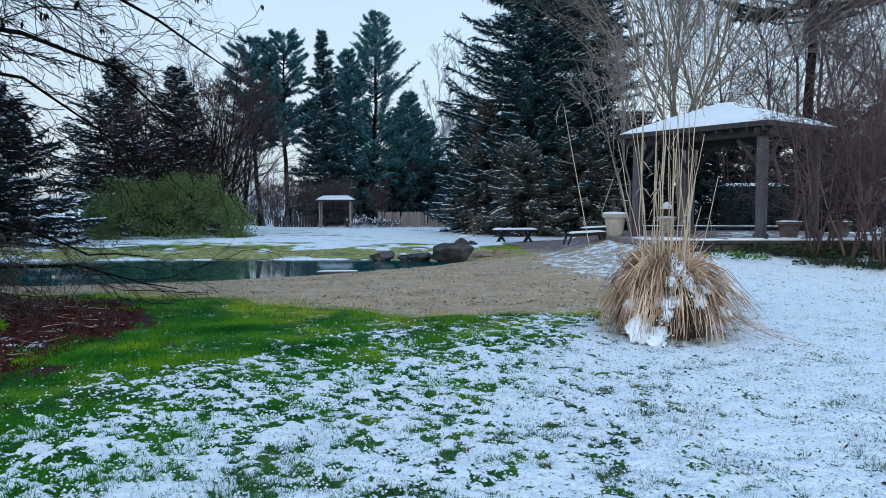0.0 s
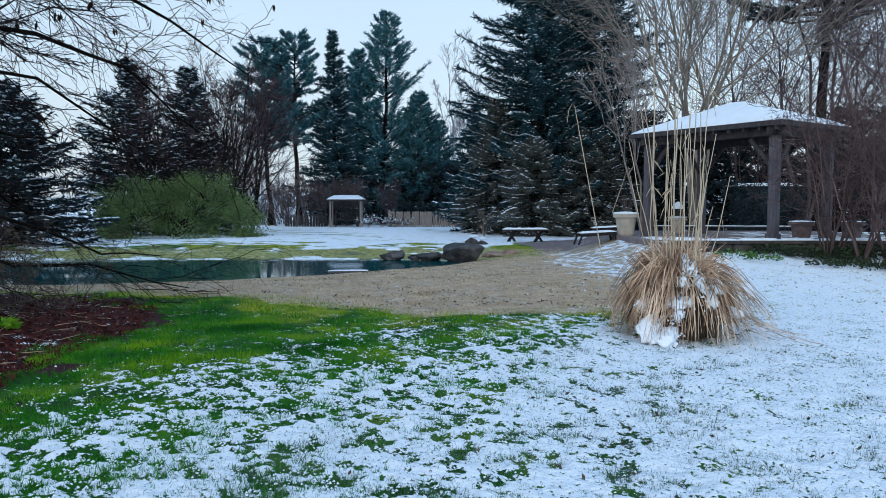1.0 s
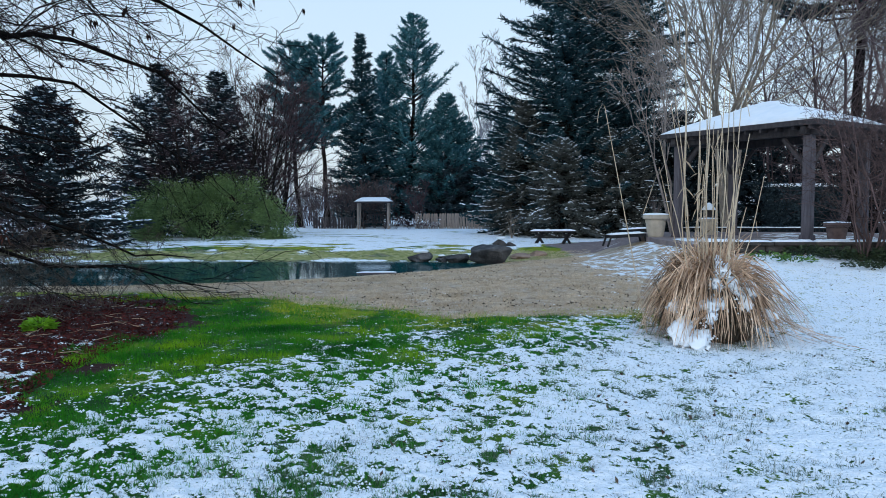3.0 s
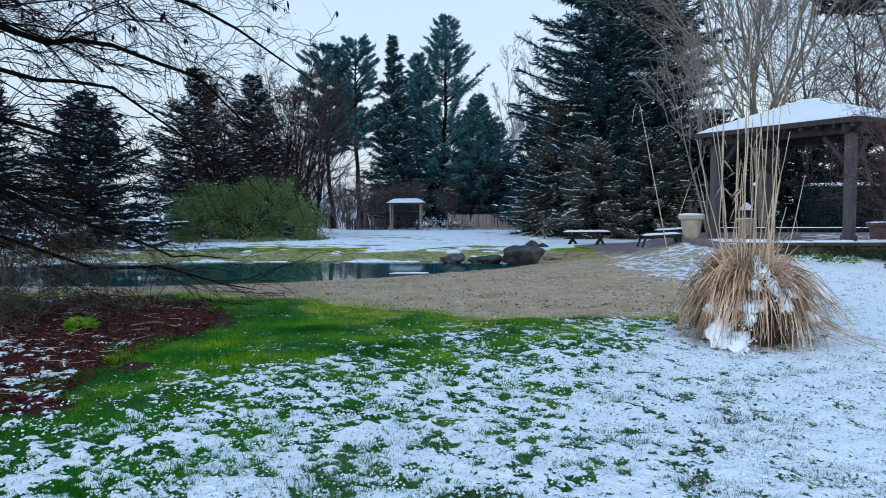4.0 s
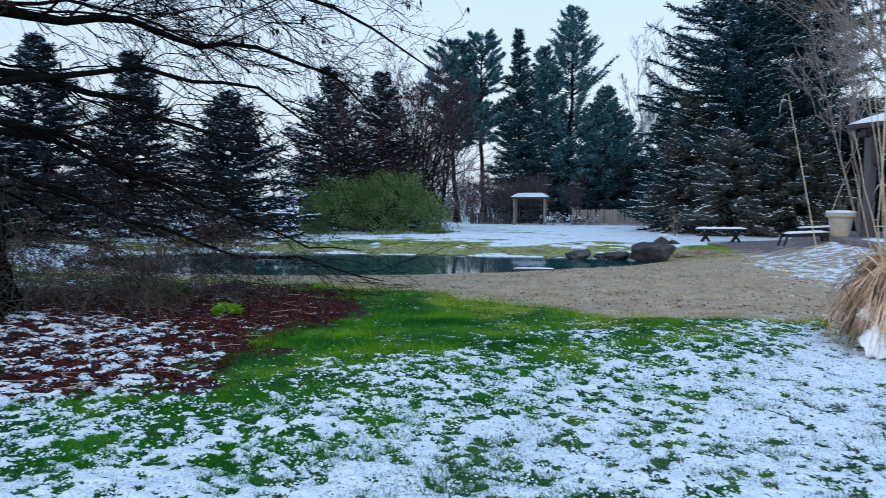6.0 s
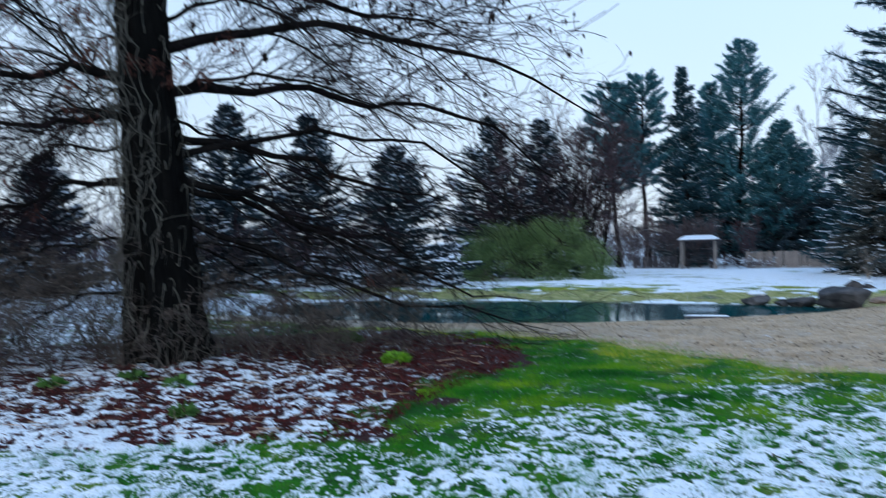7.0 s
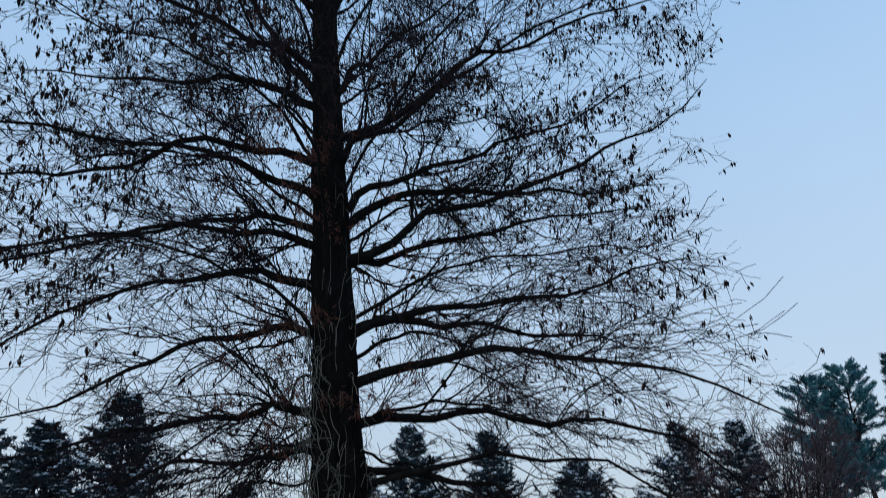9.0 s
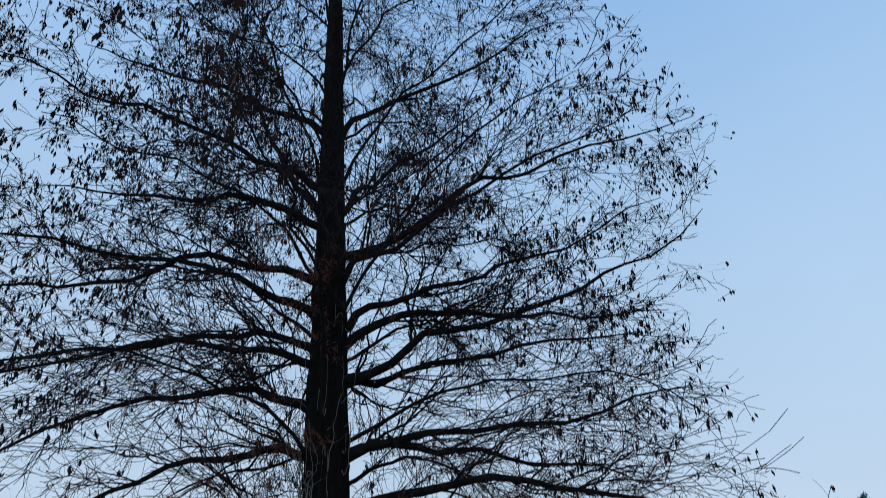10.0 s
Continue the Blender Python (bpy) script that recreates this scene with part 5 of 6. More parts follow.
x, y = polar(21.0, 37.5)
leafy_bush("evergreen_bush", "broad olive green evergreen bush beyond the pond", pose(x, y, gh(x, y), 0, 0, 20), 3.95, 2.5, 2.95, 61, n=52000, size=(0.06, 0.15))

# ---- pavilion, wall and patio ----
def snow_cap(bm, x0, x1, y0, y1, z, t, rng, n=(14, 6), bulge=0.5):
    """A lumpy layer of snow on a level board."""
    nx, ny = n
    grid = {}
    for i in range(nx + 1):
        for j in range(ny + 1):
            u, v = i / nx, j / ny
            edge = min(u, 1 - u, 0.12) / 0.12 * min(v, 1 - v, 0.2) / 0.2
            h = t * (0.25 + 0.75 * edge ** 0.5) * rng.uniform(0.8, 1.2)
            grid[i, j] = (bm.verts.new((x0 + (x1 - x0) * u + rng.uniform(-1, 1) * 0.004, y0 + (y1 - y0) * v, z + h)), bm.verts.new((x0 + (x1 - x0) * u, y0 + (y1 - y0) * v, z + 0.001)))
    for i in range(nx):
        for j in range(ny):
            bm.faces.new([grid[i, j][0], grid[i + 1, j][0], grid[i + 1, j + 1][0], grid[i, j + 1][0]])
            bm.faces.new([grid[i, j][1], grid[i, j + 1][1], grid[i + 1, j + 1][1], grid[i + 1, j][1]])
    for i in range(nx):
        bm.faces.new([grid[i, 0][1], grid[i + 1, 0][1], grid[i + 1, 0][0], grid[i, 0][0]])
        bm.faces.new([grid[i, ny][0], grid[i + 1, ny][0], grid[i + 1, ny][1], grid[i, ny][1]])
    for j in range(ny):
        bm.faces.new([grid[0, j][0], grid[0, j + 1][0], grid[0, j + 1][1], grid[0, j][1]])
        bm.faces.new([grid[nx, j][1], grid[nx, j + 1][1], grid[nx, j + 1][0], grid[nx, j][0]])
    return bm


FLOOR_Z = 0.62


def hip_snow(bm, hx, hy, z, rise, ridge, rng, t=0.075, n=16):
    """Snow lying on a hipped roof: a lumpy sheet with a rounded edge."""
    g = {}
    for i in range(n + 1):
        for j in range(n + 1):
            u, v = i / n * 2 - 1, j / n * 2 - 1
            x, y = u * hx, v * hy
            f = min((hx - abs(x)) / (hx - ridge), (hy - abs(y)) / hy, 1.0)
            edge = min(1.0, 8 * min(1 - abs(u), 1 - abs(v)) + 0.35)
            g[i, j] = bm.verts.new((x, y, z + rise * f + t * edge * rng.uniform(0.85, 1.15)))
    for i in range(n):
        for j in range(n):
            bm.faces.new([g[i, j], g[i + 1, j], g[i + 1, j + 1], g[i, j + 1]])
    loop = [g[i, 0] for i in range(n)] + [g[n, j] for j in range(n)] + [g[i, n] for i in range(n, 0, -1)] + [g[0, j] for j in range(n, 0, -1)]
    low = [bm.verts.new((v.co.x, v.co.y, z + 0.004)) for v in loop]
    for a in range(len(loop)):
        b = (a + 1) % len(loop)
        bm.faces.new([low[a], low[b], loop[b], loop[a]])
    return bm


def hip_roof(bm, hx, hy, z, rise, ridge, thick=0.13):
    lo = [bm.verts.new((sx * hx, sy * hy, z - thick)) for sx, sy in ((-1, -1), (1, -1), (1, 1), (-1, 1))]
    mi = [bm.verts.new((sx * hx, sy * hy, z)) for sx, sy in ((-1, -1), (1, -1), (1, 1), (-1, 1))]
    a, b = bm.verts.new((-ridge, 0, z + rise)), bm.verts.new((ridge, 0, z + rise))
    for i in range(4):
        j = (i + 1) % 4
        bm.faces.new([lo[i], lo[j], mi[j], mi[i]])
    bm.faces.new([mi[0], mi[1], b, a])
    bm.faces.new([mi[1], mi[2], b])
    bm.faces.new([mi[2], mi[3], a, b])
    bm.faces.new([mi[3], mi[0], a])
    bm.faces.new(lo[::-1])
    return bm


def pavilion():
    rng = random.Random(5)
    hx, hy, eave = 2.55, 1.75, 3.82
    ang = math.degrees(math.atan2(19.0 - 23.2, 8.6 - 5.7))
    pv = thing("pavilion", pose(8.5, 22.1, 0, 0, 0, ang), "open timber pavilion with a hipped roof under snow", "pavilion")
    bm = bmesh.new()
    hip_roof(bm, hx, hy, eave, 0.80, 0.25)
    roof = part("roof", bm, M_DARKWOOD, pv, "hipped roof with dark fascia boards")
    bm = bmesh.new()
    hip_snow(bm, hx - 0.02, hy - 0.02, eave, 0.80, 0.25, rng)
    part("snow", bm, M_SNOW, roof, "smooth layer of snow", smooth=True)
    for sx in (-1, 1):
        for sy in (-1, 1):
            x, y = sx * (hx - 0.42), sy * (hy - 0.42)
            bm = bmesh.new()
            box(bm, x - 0.115, x + 0.115, y - 0.115, y + 0.115, FLOOR_Z, eave - 0.36, 0.012)
            box(bm, x - 0.15, x + 0.15, y - 0.15, y + 0.15, FLOOR_Z, FLOOR_Z + 0.20, 0.012)
            part("post", bm, M_WOOD, pv)
            for dx, dy in ((-sx, 0), (0, -sy)):
                bm = bmesh.new()
                beam(bm, (x + dx * 0.12, y + dy * 0.12, eave - 1.15), (x + dx * 0.75, y + dy * 0.75, eave - 0.42), 0.08, 0.11)
                part("brace", bm, M_DARKWOOD, pv)
    for sy in (-1, 1):
        bm = bmesh.new()
        box(bm, -hx + 0.1, hx - 0.1, sy * (hy - 0.42) - 0.09, sy * (hy - 0.42) + 0.09, eave - 0.36, eave - 0.14, 0.012)
        part("beam", bm, M_DARKWOOD, pv)
    for sx in (-1, 1):
        bm = bmesh.new()
        box(bm, sx * (hx - 0.42) - 0.09, sx * (hx - 0.42) + 0.09, -hy + 0.1, hy - 0.1, eave - 0.355, eave - 0.145, 0.012)
        part("beam", bm, M_DARKWOOD, pv)
    for i in range(11):
        x = -hx + 0.2 + i * (2 * hx - 0.4) / 10
        bm = bmesh.new()
        box(bm, x - 0.03, x + 0.03, -hy + 0.06, hy - 0.06, eave - 0.142, eave - 0.131, 0)
        box(bm, x - 0.03, x + 0.03, -hy + 0.04, -hy + 0.5, eave - 0.23, eave - 0.142, 0)
        part("rafter", bm, M_DARKWOOD, pv)
    return pv


pavilion()

# the raised patio floor behind the wall
bm = bmesh.new()
vs = [(5.3, 17.75), (13.6, 17.75), (13.6, 27.5), (6.0, 27.5), (5.2, 24.0)]
top = [bm.verts.new((x, y, FLOOR_Z)) for x, y in vs]
bot = [bm.verts.new((x, y, 0.0)) for x, y in vs]
bm.faces.new(top)
for i in range(len(vs)):
    j = (i + 1) % len(vs)
    bm.faces.new([bot[i], bot[j], top[j], top[i]])
fl = bpy.data.meshes.new("patio_floor")
bm.to_mesh(fl)
bm.free()
shade(fl, M_PAVING)
tagged(new("patio_floor", fl), "grey-brown raised patio paving", "patio", kind="structure")
rng = random.Random(8)
for x0, x1, y0, y1 in ((5.5, 8.2, 17.9, 19.4), (9.4, 13.4, 17.9, 19.2), (5.6, 6.8, 20.2, 21.6)):
    bm = bmesh.new()
    snow_cap(bm, x0, x1, y0, y1, FLOOR_Z + 0.002, 0.03, rng, (20, 8))
    me = bpy.data.meshes.new("snow_patch")
    bm.to_mesh(me)
    bm.free()
    shade(me, M_SNOW, True)
    tagged(new("snow_patch", me), "thin snow lying on the patio paving", "snow", group="snow on the patio")


def retaining_wall():
    rng = random.Random(12)
    w = thing("retaining_wall", pose(0, 0, 0), "low dry stone wall with snowy capstones", "wall", kind="structure")
    x = 5.25
    while x < 13.4:
        ln = rng.uniform(0.7, 1.0)
        bm = bmesh.new()
        box(bm, x, min(x + ln, 13.5) - 0.012, 17.36 + rng.uniform(-0.01, 0.01), 17.74, 0.66, 0.74, 0.012)
        cap = part("capstone", bm, M_WALL, w)
        bm = bmesh.new()
        snow_cap(bm, x + 0.01, min(x + ln, 13.5) - 0.015, 17.37, 17.73, 0.741, rng.uniform(0.04, 0.075), rng, (8, 4))
        part("snow", bm, M_SNOW, cap, "snow on the capstone", smooth=True)
        x += ln
    for row in range(3):
        x = 5.25 + (row % 2) * 0.16
        z0 = 0.17 + row * 0.165
        while x < 13.4:
            ln = rng.uniform(0.26, 0.5)
            bm = bmesh.new()
            box(bm, x, x + ln - 0.014, 17.42 + rng.uniform(-0.025, 0.02), 17.70, z0, z0 + 0.155 + rng.uniform(-0.008, 0.004), 0.02)
            part("stone", bm, M_WALL, w)
            x += ln


retaining_wall()


def lathe(bm, prof, n=28):
    rings = [[bm.verts.new((math.cos(2 * math.pi * i / n) * r, math.sin(2 * math.pi * i / n) * r, z)) for i in range(n)] for r, z in prof]
    for a, b in zip(rings, rings[1:]):
        for i in range(n):
            j = (i + 1) % n
            bm.faces.new([a[i], a[j], b[j], b[i]])
    return bm


def planter(x, y, z, s, label, material, mound=0.05, plant=False):
    pl = thing("planter", pose(x, y, z) @ Matrix.Scale(s, 4), label, "planter", "patio planters")
    bm = bmesh.new()
    lathe(bm, [(0.0, 0.0), (0.23, 0.0), (0.245, 0.03), (0.33, 0.56), (0.39, 0.57), (0.40, 0.60), (0.40, 0.68), (0.385, 0.70), (0.34, 0.70), (0.33, 0.62), (0.0, 0.62)])
    pot = part("pot", bm, material, pl, smooth=False)
    bm = bmesh.new()
    lathe(bm, [(0.40, 0.695), (0.39, 0.70 + mound), (0.25, 0.71 + mound * 1.3), (0.0, 0.72 + mound * 1.5)])
    part("snow", bm, M_SNOW, pl, "cap of snow", smooth=True)
    if plant:
        rng = np.random.default_rng(31)
        n = 26
        a = rng.uniform(0, 6.28, n)
        u = np.linspace(0, 1, 5)[None, :, None]
        d = np.stack([np.cos(a), np.sin(a), 0 * a], 1)[:, None] * rng.uniform(0.1, 0.4, (n, 1, 1))
        P = d * u + UP * rng.uniform(0.3, 0.75, (n, 1, 1)) * u + UP * 0.7
        tagged(piece("dry_stems", shade(mesh_from("dry_stems", *(lambda v, f: (v, [f]))(*tubes(P, np.broadcast_to(np.linspace(0.008, 0.003, 5), (n, 5)), 3))), M_GREYBARK), pl), kind="stuff")
    return pl


planter(5.52, 23.2, FLOOR_Z, 1.0, "pale stone urn planter with dry stems and snow", M_PLANTER, 0.03, True)
planter(7.72, 25.0, FLOOR_Z, 0.78, "pale stone urn planter with a crust of snow", M_PLANTER, 0.02)
planter(9.05, 18.9, FLOOR_Z, 0.78, "brown clay planter with a crust of snow", M_CLAY, 0.015)
planter(10.35, 18.9, FLOOR_Z, 0.78, "brown clay planter with a crust of snow", M_CLAY, 0.012)


def garden_lantern(x, y, z):
    g = thing("garden_lantern", pose(x, y, z), "dark stone garden lantern under a cone of snow", "lantern")
    bm = bmesh.new()
    lathe(bm, [(0.0, 0.0), (0.15, 0.0), (0.16, 0.05), (0.08, 0.10), (0.07, 0.52), (0.15, 0.58), (0.15, 0.62), (0.0, 0.62)], 10)
    part("pedestal", bm, M_WALL, g)
    bm = bmesh.new()
    lathe(bm, [(0.0, 0.62), (0.11, 0.62), (0.12, 0.80), (0.0, 0.80)], 6)
    part("light_box", bm, M_WALL, g)
    bm = bmesh.new()
    lathe(bm, [(0.0, 0.80), (0.23, 0.80), (0.23, 0.84), (0.10, 0.92), (0.0, 0.95)], 6)
    cap = part("cap", bm, M_WALL, g)
    bm = bmesh.new()
    lathe(bm, [(0.235, 0.835), (0.21, 0.91), (0.10, 1.04), (0.03, 1.09), (0.0, 1.095)], 14)
    part("snow", bm, M_SNOW, cap, "cone of snow", smooth=True)


garden_lantern(8.1, 26.2, FLOOR_Z)


# a dark railing along the back of the pavilion
def railing(a, b, label):
    a, b = Vector(a), Vector(b)
    ln = (b - a).length
    ang = math.degrees(math.atan2(b.y - a.y, b.x - a.x))
    r = thing("railing", pose(a.x, a.y, a.z, 0, 0, ang), label, "railing")
    for z, h in ((0.12, 0.05), (0.86, 0.06)):
        bm = bmesh.new()
        box(bm, 0, ln, -0.025, 0.025, z, z + h, 0.006)
        part("rail", bm, M_METAL, r)
    bm = bmesh.new()
    snow_cap(bm, 0, ln, -0.024, 0.024, 0.921, 0.03, random.Random(3), (24, 2))
    part("snow", bm, M_SNOW, r, "line of snow on the rail", smooth=True)
    me = None
    n = int(ln / 0.14)
    for i in range(n):
        if me is None:
            bm = bmesh.new()
            box(bm, -0.011, 0.011, -0.011, 0.011, 0.17, 0.86, 0)
            me = bpy.data.meshes.new("baluster")
            bm.to_mesh(me)
            bm.free()
            shade(me, M_METAL)
        piece("baluster", me, r, "", pose((i + 0.5) * ln / n, 0, 0))
    for x in (0.03, ln - 0.03):
        bm = bmesh.new()
        box(bm, x - 0.03, x + 0.03, -0.03, 0.03, 0, 0.95, 0.006)
        part("post", bm, M_METAL, r)


railing((7.6, 28.4, gh(8, 28.4) - 0.55), (13.6, 28.0, gh(13, 28) - 0.55), "dark metal railing with snow on its top rail")


# a clipped hedge with a flat cap of snow
def hedge(x0, x1, y0, y1, z0, h, seed):
    rng = np.random.default_rng(seed)
    hd = thing("hedge", pose(0, 0, 0), "clipped dark green hedge with a flat cap of snow", "hedge")
    n = 16000
    side = rng.integers(0, 3, n)
    x, y, z = rng.uniform(x0, x1, n), rng.uniform(y0, y1, n), rng.uniform(z0, z0 + h, n)
    y = np.where(side == 0, y0 + rng.normal(0, 0.06, n), y)
    z = np.where(side == 1, z0 + h + rng.normal(0, 0.05, n), z)
    s = rng.uniform(0.07, 0.15, n)
    VB, FB = blades(np.stack([x, y, z], 1), rng.normal(size=(n, 3)) + [0, -0.6, 0.3], s, s * 0.25, rng)
    tagged(piece("foliage", shade(mesh_from("foliage", VB, [FB]), M_DARKFIR), hd), kind="stuff")
    bm = bmesh.new()
    snow_cap(bm, x0 + 0.05, x1 - 0.05, y0 + 0.03, y1, z0 + h + 0.03, 0.13, random.Random(seed), (30, 5))
    part("snow", bm, M_SNOW, hd, "flat cap of snow", smooth=True)


hedge(11.4, 14.1, 29.2, 30.4, gh(13, 30), 2.15, 9)


# ---- benches and loungers ----
def trestle_bench(m, label):
    b = thing("trestle_bench", m, label, "bench")
    for i in range(3):
        bm = bmesh.new()
        y = -0.19 + i * 0.135
        box(bm, -0.97, 0.97, y, y + 0.125, 0.50, 0.545, 0.008)
        part("board", bm, M_DARKWOOD, b)
    bm = bmesh.new()
    snow_cap(bm, -0.97, 0.97, -0.19, 0.205, 0.546, 0.07, random.Random(2), (26, 5))
    part("snow", bm, M_SNOW, b, "thick snow on the seat", smooth=True)
    for x in (-0.58, 0.58):
        for s in (-1, 1):
            bm = bmesh.new()
            beam(bm, (x - 0.16 * s, -0.02 * s, 0.0), (x + 0.16 * s, 0.02 * s, 0.5), 0.06, 0.10)
            part("leg", bm, M_METAL, b)
    bm = bmesh.new()
    box(bm, -0.58, 0.58, -0.025, 0.025, 0.24, 0.30, 0.006)
    part("stretcher", bm, M_METAL, b)
    return b


trestle_bench(pose(3.1, 31.2, gh(3.1, 31.2), 0, 0, 3), "dark trestle bench with snow along its seat")


def lounger(m, label):
    b = thing("sun_lounger", m, label, "lounger", "loungers on the patio")
    for y in (-0.28, 0.28):
        bm = bmesh.new()
        beam(bm, (-0.7, y, 0.30), (0.45, y, 0.36), 0.05, 0.06)
        part("rail", bm, M_METAL, b)
        for x, lean in ((-0.66, -0.12), (0.40, 0.10)):
            bm = bmesh.new()
            beam(bm, (x + lean, y, 0.0), (x, y, 0.33), 0.045, 0.045)
            part("leg", bm, M_METAL, b)
    for i in range(9):
        x = -0.66 + i * 0.125
        bm = bmesh.new()
        box(bm, x, x + 0.10, -0.29, 0.29, 0.335 + (x + 0.7) * 0.052, 0.355 + (x + 0.7) * 0.052, 0.004)
        part("slat", bm, M_METAL, b)
    bm = bmesh.new()
    snow_cap(bm, -0.68, 0.47, -0.27, 0.27, 0.0, 0.05, random.Random(6), (12, 6))
    part("snow", bm, M_SNOW, b, "snow on the slats", smooth=True, m=Matrix.Translation((0, 0, 0.395)) @ Matrix.Rotation(-0.052, 4, "Y"))
    return b


lg = lounger(pose(4.74, 23.4, gh(4.74, 23.4), 0, 0, 6), "low dark metal lounger with snow on its slats")
copy_thing(lg, pose(6.2, 28.9, gh(6.2, 28.9), 0, 0, 4))


# ---- boulders at the end of the pond ----
def boulder(x, y, z, sx, sy, sz, seed, label, snow=0.0, material=M_STONE):
    rng = np.random.default_rng(seed)
    th = thing("boulder", pose(x, y, z), label, "rock", "boulders by the pond")
    bm = bmesh.new()
    bmesh.ops.create_icosphere(bm, subdivisions=4, radius=1.0)
    planes = [(Vector(rng.normal(size=3)).normalized(), rng.uniform(0.50, 0.80)) for _ in range(15)]
    for v in bm.verts:
        c = v.co.copy()
        for n_, d_ in planes:
            e = c.dot(n_) - d_
            if e > 0:
                c -= n_ * e * 0.97
        c *= 1 + 0.09 * noise.noise(c * 2.2 + Vector((seed, 0, 0))) + 0.04 * noise.noise(c * 6)
        v.co = Vector((c.x * sx, c.y * sy, max(c.z, -0.4) * sz * (0.72 + 0.28 * c.x)))
    part("stone", bm, material, th, smooth=False)
    if snow:
        bm = bmesh.new()
        bmesh.ops.create_icosphere(bm, subdivisions=3, radius=1.0)
        for v in bm.verts:
            k = 1 + 0.25 * noise.noise(v.co * 2.5 + Vector((seed * 2, 1, 0)))
            v.co = Vector((v.co.x * sx * 0.55 * k + sx * 0.1, v.co.y * sy * 0.5 * k, v.co.z * 0.07 * snow + sz * 0.80))
        part("snow", bm, M_SNOW, th, "patch of snow", smooth=True)


boulder(0.22, 24.2, -0.12, 1.0, 0.7, 0.74, 5, "large grey boulder at the pond's edge")
boulder(-0.85, 24.5, -0.22, 0.46, 0.4, 0.40, 8, "dark grey rock standing in the pond", 0.4)
boulder(-1.35, 24.3, -0.22, 0.22, 0.25, 0.20, 9, "dark grey rock standing in the pond", 0.5)
boulder(-2.1, 24.7, -0.22, 0.50, 0.4, 0.34, 10, "flat grey rock with a patch of snow", 0.9)
boulder(0.75, 28.2, gh(0.75, 28.2) + 0.08, 0.34, 0.3, 0.34, 12, "small dark rock dusted with snow", 0.8, M_WALL)
boulder(1.15, 28.6, gh(1.15, 28.6) + 0.05, 0.25, 0.22, 0.24, 13, "small dark rock dusted with snow", 0.7, M_WALL)


boulder(1.42, 25.4, gh(1.42, 25.4) + 0.02, 0.42, 0.34, 0.30, 14, "low tan rock beside the large boulder", 0.0, M_TANSTONE)
boulder(2.05, 25.8, gh(2.05, 25.8) + 0.02, 0.46, 0.32, 0.26, 15, "low tan rock beside the large boulder", 0.0, M_TANSTONE)


def snowy_plank():
    p = thing("plank", pose(-2.9, 19.85, WATER_Z + 0.02, 0, 0, 8), "snow-covered plank at the water's edge", "plank")
    bm = bmesh.new()
    box(bm, -0.55, 0.55, -0.09, 0.09, 0.0, 0.05, 0.008)
    part("board", bm, M_WOOD, p)
    bm = bmesh.new()
    snow_cap(bm, -0.55, 0.55, -0.085, 0.085, 0.051, 0.03, random.Random(4), (14, 3))
    part("snow", bm, M_SNOW, p, smooth=True)


snowy_plank()


# ---- the little shelter and the picket fence ----
def shelter():
    s = thing("garden_shelter", pose(-7.55, 51.0, gh(-7.55, 51), 0, 0, 3), "small open wooden shelter with a snowy roof", "shelter")
    bm = bmesh.new()
    hip_roof(bm, 1.30, 0.95, 1.95, 0.24, 0.85, 0.10)
    roof = part("roof", bm, M_DARKWOOD, s)
    bm = bmesh.new()
    hip_snow(bm, 1.29, 0.94, 1.95, 0.24, 0.85, random.Random(9), 0.07, 12)
    part("snow", bm, M_SNOW, roof, "snow on the roof", smooth=True)
    for x in (-1.05, 1.05):
        for y in (-0.7, 0.7):
            bm = bmesh.new()
            box(bm, x - 0.055, x + 0.055, y - 0.055, y + 0.055, 0, 1.86, 0.01)
            part("post", bm, M_FENCE, s)
    bm = bmesh.new()
    box(bm, -0.9, 0.9, 0.15, 0.6, 0.42, 0.47, 0.01)
    part("seat", bm, M_DARKWOOD, s)
    for i in range(9):
        bm = bmesh.new()
        x = -0.86 + i * 0.205
        box(bm, x, x + 0.08, 0.56, 0.60, 0.47, 0.98, 0.006)
        part("slat", bm, M_DARKWOOD, s)
    bm = bmesh.new()
    box(bm, -0.9, 0.9, 0.55, 0.61, 0.98, 1.05, 0.01)
    part("top_rail", bm, M_DARKWOOD, s)
    for x in (-0.8, 0.8):
        bm = bmesh.new()
        box(bm, x - 0.04, x + 0.04, 0.16, 0.6, 0, 0.42, 0.006)
        part("leg", bm, M_DARKWOOD, s)


shelter()


